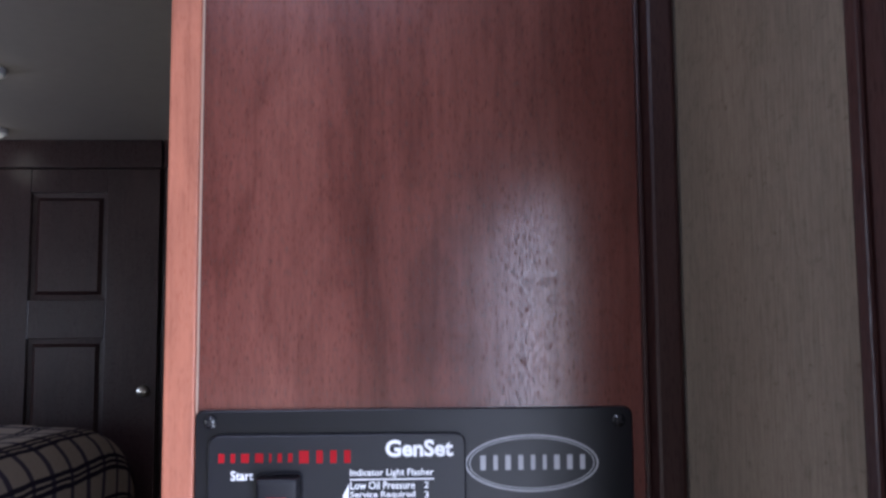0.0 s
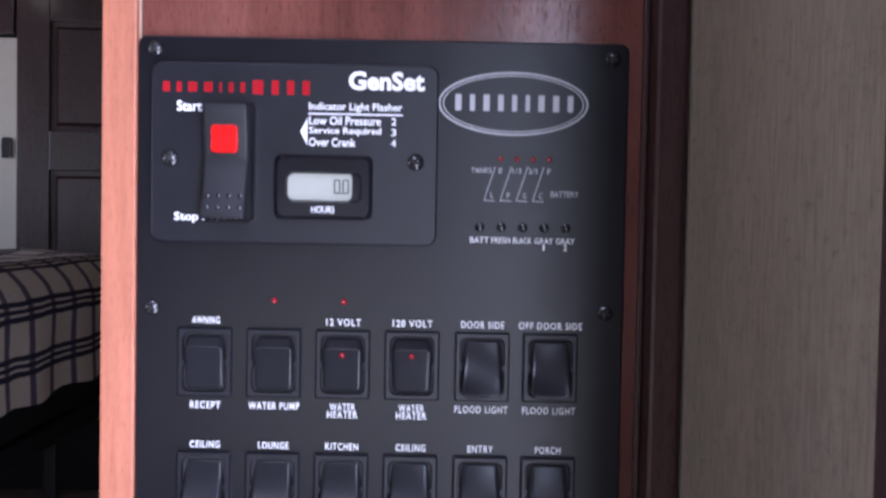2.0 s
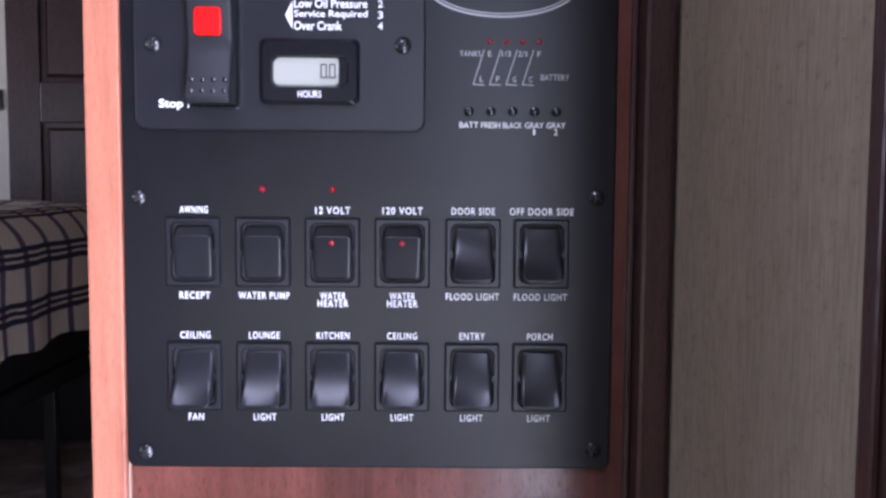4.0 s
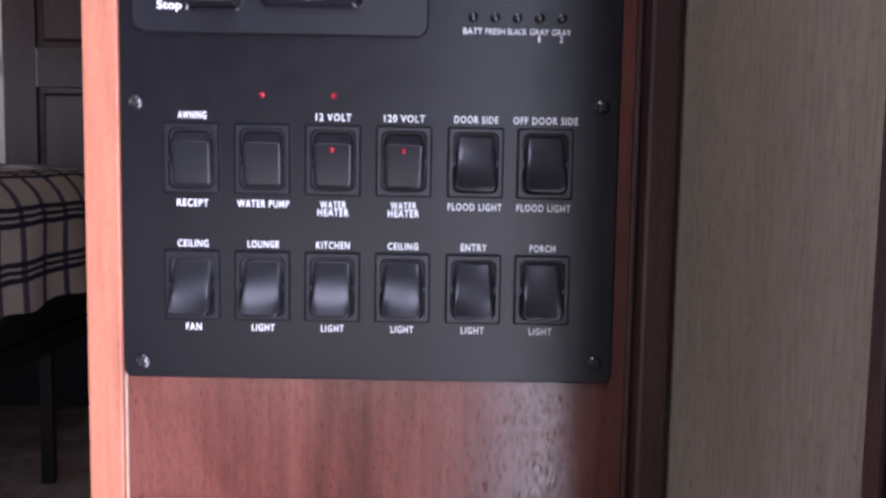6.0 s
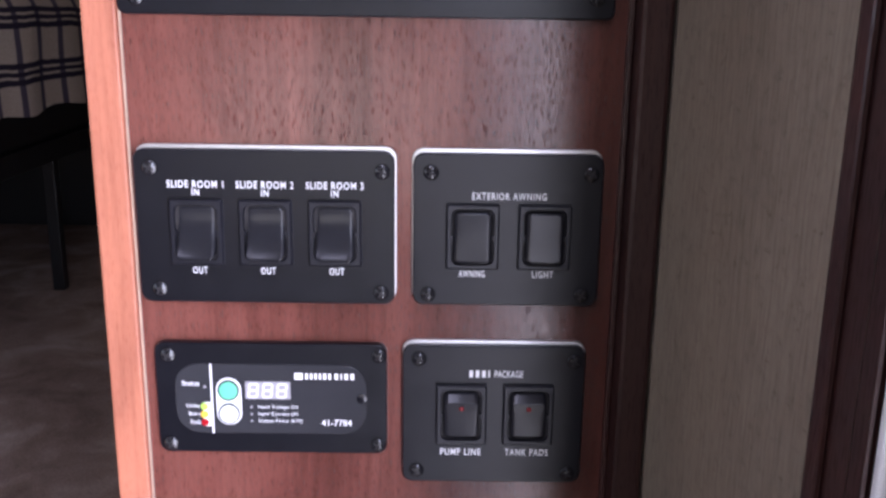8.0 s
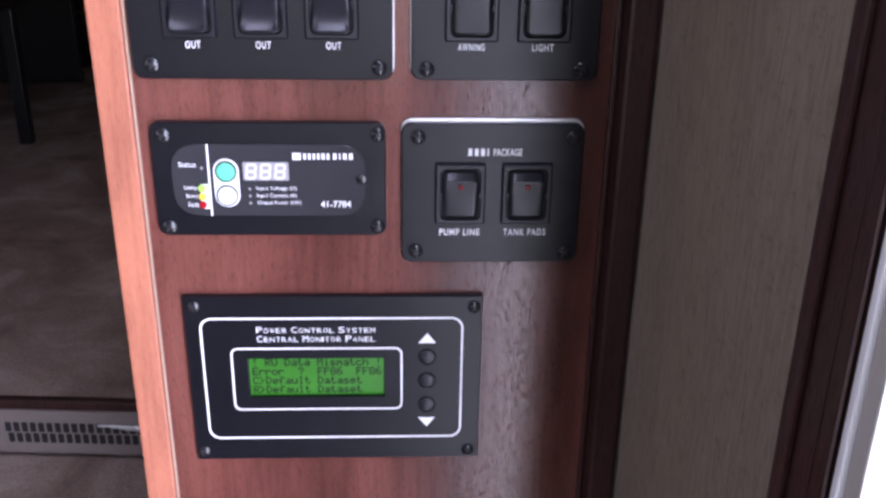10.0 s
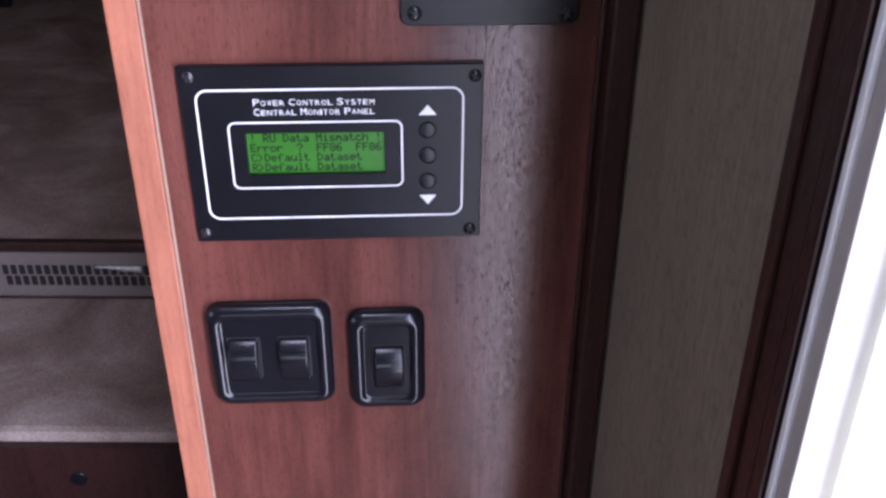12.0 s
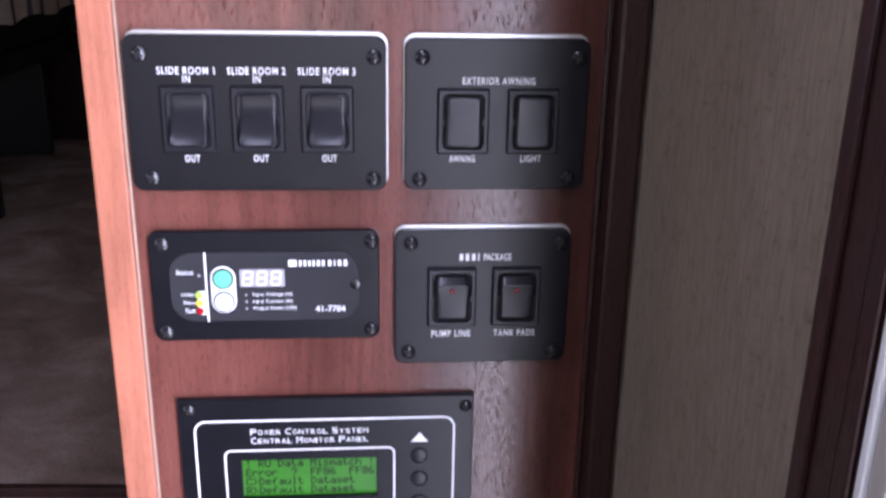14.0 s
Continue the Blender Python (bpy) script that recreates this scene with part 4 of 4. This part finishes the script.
words(inv, "Status", -0.0880, -0.0797, 1.0010, 1.0036, IF, None, 0.0)
part("status_led", as_mesh(disc(0.0007, 0.0001, 10, 0.0002), "status_led"), DIGIT_BACK, inv, "", (-0.0770 - IX, IF, 1.0005 - IZ))
part("colour_field", plate(0.0040, 0.0126, 0.0002, 0.0008, 0.0001), WHITE_BTN, inv, "", (-0.0762 - IX, IF, 0.9860 - IZ))
STATUS_DOT = as_mesh(disc(0.0019, 0.0003, 16, 0.0001), "status_dot")
for z, mat, s in ((0.9902, LIME, "green printed dot"), (0.9860, AMBER, "amber printed dot"), (0.9818, RED_INK, "red printed dot")):
    part("status_dot", STATUS_DOT, mat, inv, s, (-0.0775 - IX, IF - 0.0002, z - IZ))
bars([1.2], -0.0330 - IX, -0.0290 - IX, 1.0048 - IZ, 1.0082 - IZ, WHITE_INK, inv, IF, "maker_mark", "small white printed block")
bars([1, 1, 0.9, 0.9, 1.2, 1], -0.0278 - IX, -0.0152 - IX, 1.0050 - IZ, 1.0080 - IZ, WHITE_INK, inv, IF, "maker_bar", "white printed bar")
bars([1, 0.4, 1, 1], -0.0135 - IX, -0.0040 - IX, 1.0050 - IZ, 1.0080 - IZ, WHITE_INK, inv, IF, "maker_bar", "white printed bar")
words(inv, "41-7784", -0.0202, -0.0053, 0.9803, 0.9837, IF)
part("sensor", disc(0.0026, 0.0003, 16, 0.0003), BLACK_GLOSS, inv, "", (-0.0002 - IX, IF + 0.0002, 0.9950 - IZ))

mon = thing("monitor_panel", (-0.0158, 0.0, 0.8815), "black power monitor panel with green backlit screen and three buttons", "monitor panel")
MX, MZ, MD = -0.0158, 0.8815, 0.004
SX, SZ, SW, SH = -0.0258 - MX, 0.8831 - MZ, 0.0722, 0.0238
outer, inner = outline(0.1550, 0.0995, 0.0008, 3), outline(SW, SH, 0.0005, 3, SX, SZ)
part("plate", loft([at_depth(outer, 0), at_depth(outer, -MD + 0.0006), at_depth(outline(0.1540, 0.0985, 0.0008, 3), -MD), at_depth(inner, -MD), at_depth(inner, -0.0002)], ring=True), BLACK_PANEL, mon)
for x, z in ((-0.0873, 0.9260), (0.0573, 0.9250), (-0.0887, 0.8377), (0.0560, 0.8370)):
    screw(mon, x - MX, z - MZ, -MD, 0.0034)
MF = -MD - 0.0001
ring_line(0.1375, 0.0738, 0.0065, 0.0010, WHITE_INK, mon, (-0.0168 - MX, MF, 0.8823 - MZ), "printed_frame", "white printed frame")
ring_line(0.0905, 0.0380, 0.0040, 0.0009, WHITE_INK, mon, (-0.0254 - MX, MF, 0.8825 - MZ), "printed_frame", "white printed frame")


def small_caps(text, x0, x1, z0, z1):
    """Words in capitals whose first letters stand higher."""
    letters = [(c, i == 0 or text[i - 1] == " ") for i, c in enumerate(text)]
    width = [0.5 if c == " " else (0.5 if c == "I" else 1.15 if big else 0.95) for c, big in letters]
    unit, x = (x1 - x0) / sum(width), x0
    for (c, big), w in zip(letters, width):
        if c != " ":
            words(mon, c, x + 0.08 * unit, x + (w - 0.14) * unit, z0, z1 if big else z0 + (z1 - z0) * 0.78, MF, None, 0.0)
        x += w * unit


small_caps("POWER CONTROL SYSTEM", -0.0566, 0.0060, 0.9103, 0.9138)
small_caps("CENTRAL MONITOR PANEL", -0.0566, 0.0060, 0.9050, 0.9086)
screen = part("screen", plate(SW - 0.0002, SH - 0.0002, 0.0002, 0.0004, 0.0001), LCD_GREEN, mon, "green backlit screen", (SX, -0.0012, SZ))
# characters of five by seven dots, a row of dots for each letter of the code (A to _ are 1 to 31)
DOTS = {"R": "^QQ^TRQ", "U": "QQQQQQN", "D": "\\RQQQR\\", "a": "@@NAOQO", "t": "HH\\HHIF", "M": "Q[UUQQQ", "i": "D@LDDDN", "s": "@@NPNA^", "m": "@@ZUUQQ",
        "c": "@@NPPQN", "h": "PPVYQQQ", "!": "DDDD@@D", "E": "_PP^PP_", "r": "@@VYPPP", "o": "@@NQQQN", "?": "NQABD@D", "F": "_PP^PPP", "8": "NQQNQQN", "6": "FHP^QQN",
        "C": "NQPPPQN", ">": "PHDBDHP", "e": "@@NQ_PN", "f": "FIH\\HHH", "u": "@@QQQSM", "l": "LDDDDDN"}


def dot_line(text, z):
    """One line of twenty characters on the screen, its middle at z."""
    bm = bmesh.new()
    cell, dx, dz = (SW - 0.0030) / 20, (SW - 0.0030) / 20 / 5.9, 0.00064
    for i, c in enumerate(text):
        for row, code in enumerate(DOTS.get(c, "")):
            for col in range(5):
                if (ord(code) - 64) >> (4 - col) & 1:
                    x0, z0 = -SW / 2 + 0.0016 + cell * i + dx * col, z + (3 - row) * dz
                    vs = [bm.verts.new(p) for p in ((x0, 0, z0 - dz * 0.6), (x0 + dx * 1.25, 0, z0 - dz * 0.6), (x0 + dx * 1.25, 0, z0 + dz * 0.6), (x0, 0, z0 + dz * 0.6))]
                    bm.faces.new(vs)
    part("text_line", bm, DARK_INK, screen, "dark dot-matrix words " + " ".join(text.split()), (0, -0.00026, 0))


for i, line in enumerate(("! RU Data Mismatch !", "Error  ?  FF86  FF86", "C>Default Dataset", "R>Default Dataset")):
    dot_line(line, 0.0083 - 0.00555 * i)
for s, z in ((1, 0.9068), (-1, 0.8552)):
    t = [(-0.0046, -0.0028 * s), (0.0046, -0.0028 * s), (0.0, 0.0028 * s)]
    t = t if s > 0 else t[::-1]
    part("arrow", loft([at_depth(t, 0), at_depth(t, -0.0002)]), WHITE_INK, mon, "white printed arrow", (0.0330 - MX, MF, z - MZ))
for z in (0.8955, 0.8812, 0.8662):
    ob = part("button_well", loft([[(r * math.cos(a), y, r * math.sin(a)) for a in [2 * math.pi * i / 24 for i in range(24)]] for r, y in ((0.0050, 0), (0.0048, -0.0007), (0.0043, -0.0007), (0.0041, 0))], ring=True), BLACK_GLOSS, mon, "", (0.0330 - MX, MF, z - MZ))
    part("button", disc(0.0040, 0.0004, 24, 0.0004), BLACK_FACE, ob, "round black button")


def wall_switch(x0, x1, z0, z1, rockers, label):
    """A moulded wall plate with a raised inner field and narrow rockers."""
    w, h = x1 - x0, z1 - z0
    s = thing("wall_switch", ((x0 + x1) / 2, 0.0, (z0 + z1) / 2), label, "wall switch", "switches under the monitor panel")
    part("plate", loft([at_depth(outline(w, h, 0.009, 8), 0), at_depth(outline(w, h, 0.009, 8), -0.0040), at_depth(outline(w - 0.003, h - 0.003, 0.0085, 8), -0.0066),
                        at_depth(outline(w - 0.009, h - 0.009, 0.007, 8), -0.0086), at_depth(outline(w - 0.0145, h - 0.0145, 0.005, 8), -0.0088),
                        at_depth(outline(w - 0.0165, h - 0.0165, 0.0042, 8), -0.0074), at_depth(outline(w - 0.019, h - 0.019, 0.0035, 8), -0.0068)], smooth=True), BLACK_GLOSS, s)
    for x in rockers:
        k = part("rocker_well", plate(0.0192, 0.0290, 0.0002, 0.001, 0.0001), HOLE_SHADE, s, "", (x - s.location.x, -0.0068, (0.7550 if len(rockers) > 1 else 0.7470) - s.location.z))
        part("rocker", WALL_ROCKER, BLACK_GLOSS, k, "glossy black rocker")
    return s


def wall_rocker():
    """A rocker that is bent outwards at its middle."""
    w, h, n = 0.0174, 0.0276, 20
    bm = bmesh.new()
    cols = []
    for x, drop in ((-w / 2, 0.0018), (-w / 2 + 0.0008, 0.0001), (-w / 2 + 0.0014, 0.0), (w / 2 - 0.0014, 0.0), (w / 2 - 0.0008, 0.0001), (w / 2, 0.0018)):
        col = []
        for i in range(n + 1):
            f = i / n
            out = 0.0084 - 0.0078 * ((f - 0.5) / 0.5) ** 2.2 if f > 0.5 else 0.0084 - 0.0048 * ((0.5 - f) / 0.5) ** 1.25
            col.append(bm.verts.new((x, -(out - drop), -h / 2 + h * f)))
        cols.append(col)
    for a, b in zip(cols, cols[1:]):
        for i in range(n):
            bm.faces.new((a[i], b[i], b[i + 1], a[i + 1])).smooth = True
    rim = [c[0] for c in cols] + [cols[-1][i] for i in range(1, n)] + [c[-1] for c in cols[::-1]] + [cols[0][i] for i in range(n - 1, 0, -1)]
    back = [bm.verts.new((v.co.x, 0, v.co.z)) for v in rim]
    for i in range(len(rim)):
        j = (i + 1) % len(rim)
        bm.faces.new((rim[j], rim[i], back[i], back[j]))
    return as_mesh(bm, "rocker")


WALL_ROCKER = wall_rocker()
wall_switch(-0.0962, -0.0235, 0.7195, 0.7905, (-0.0753, -0.0460), "glossy black double wall switch on the cherry wall")
wall_switch(-0.0145, 0.0310, 0.7140, 0.7840, (0.0094,), "glossy black single wall switch on the cherry wall")
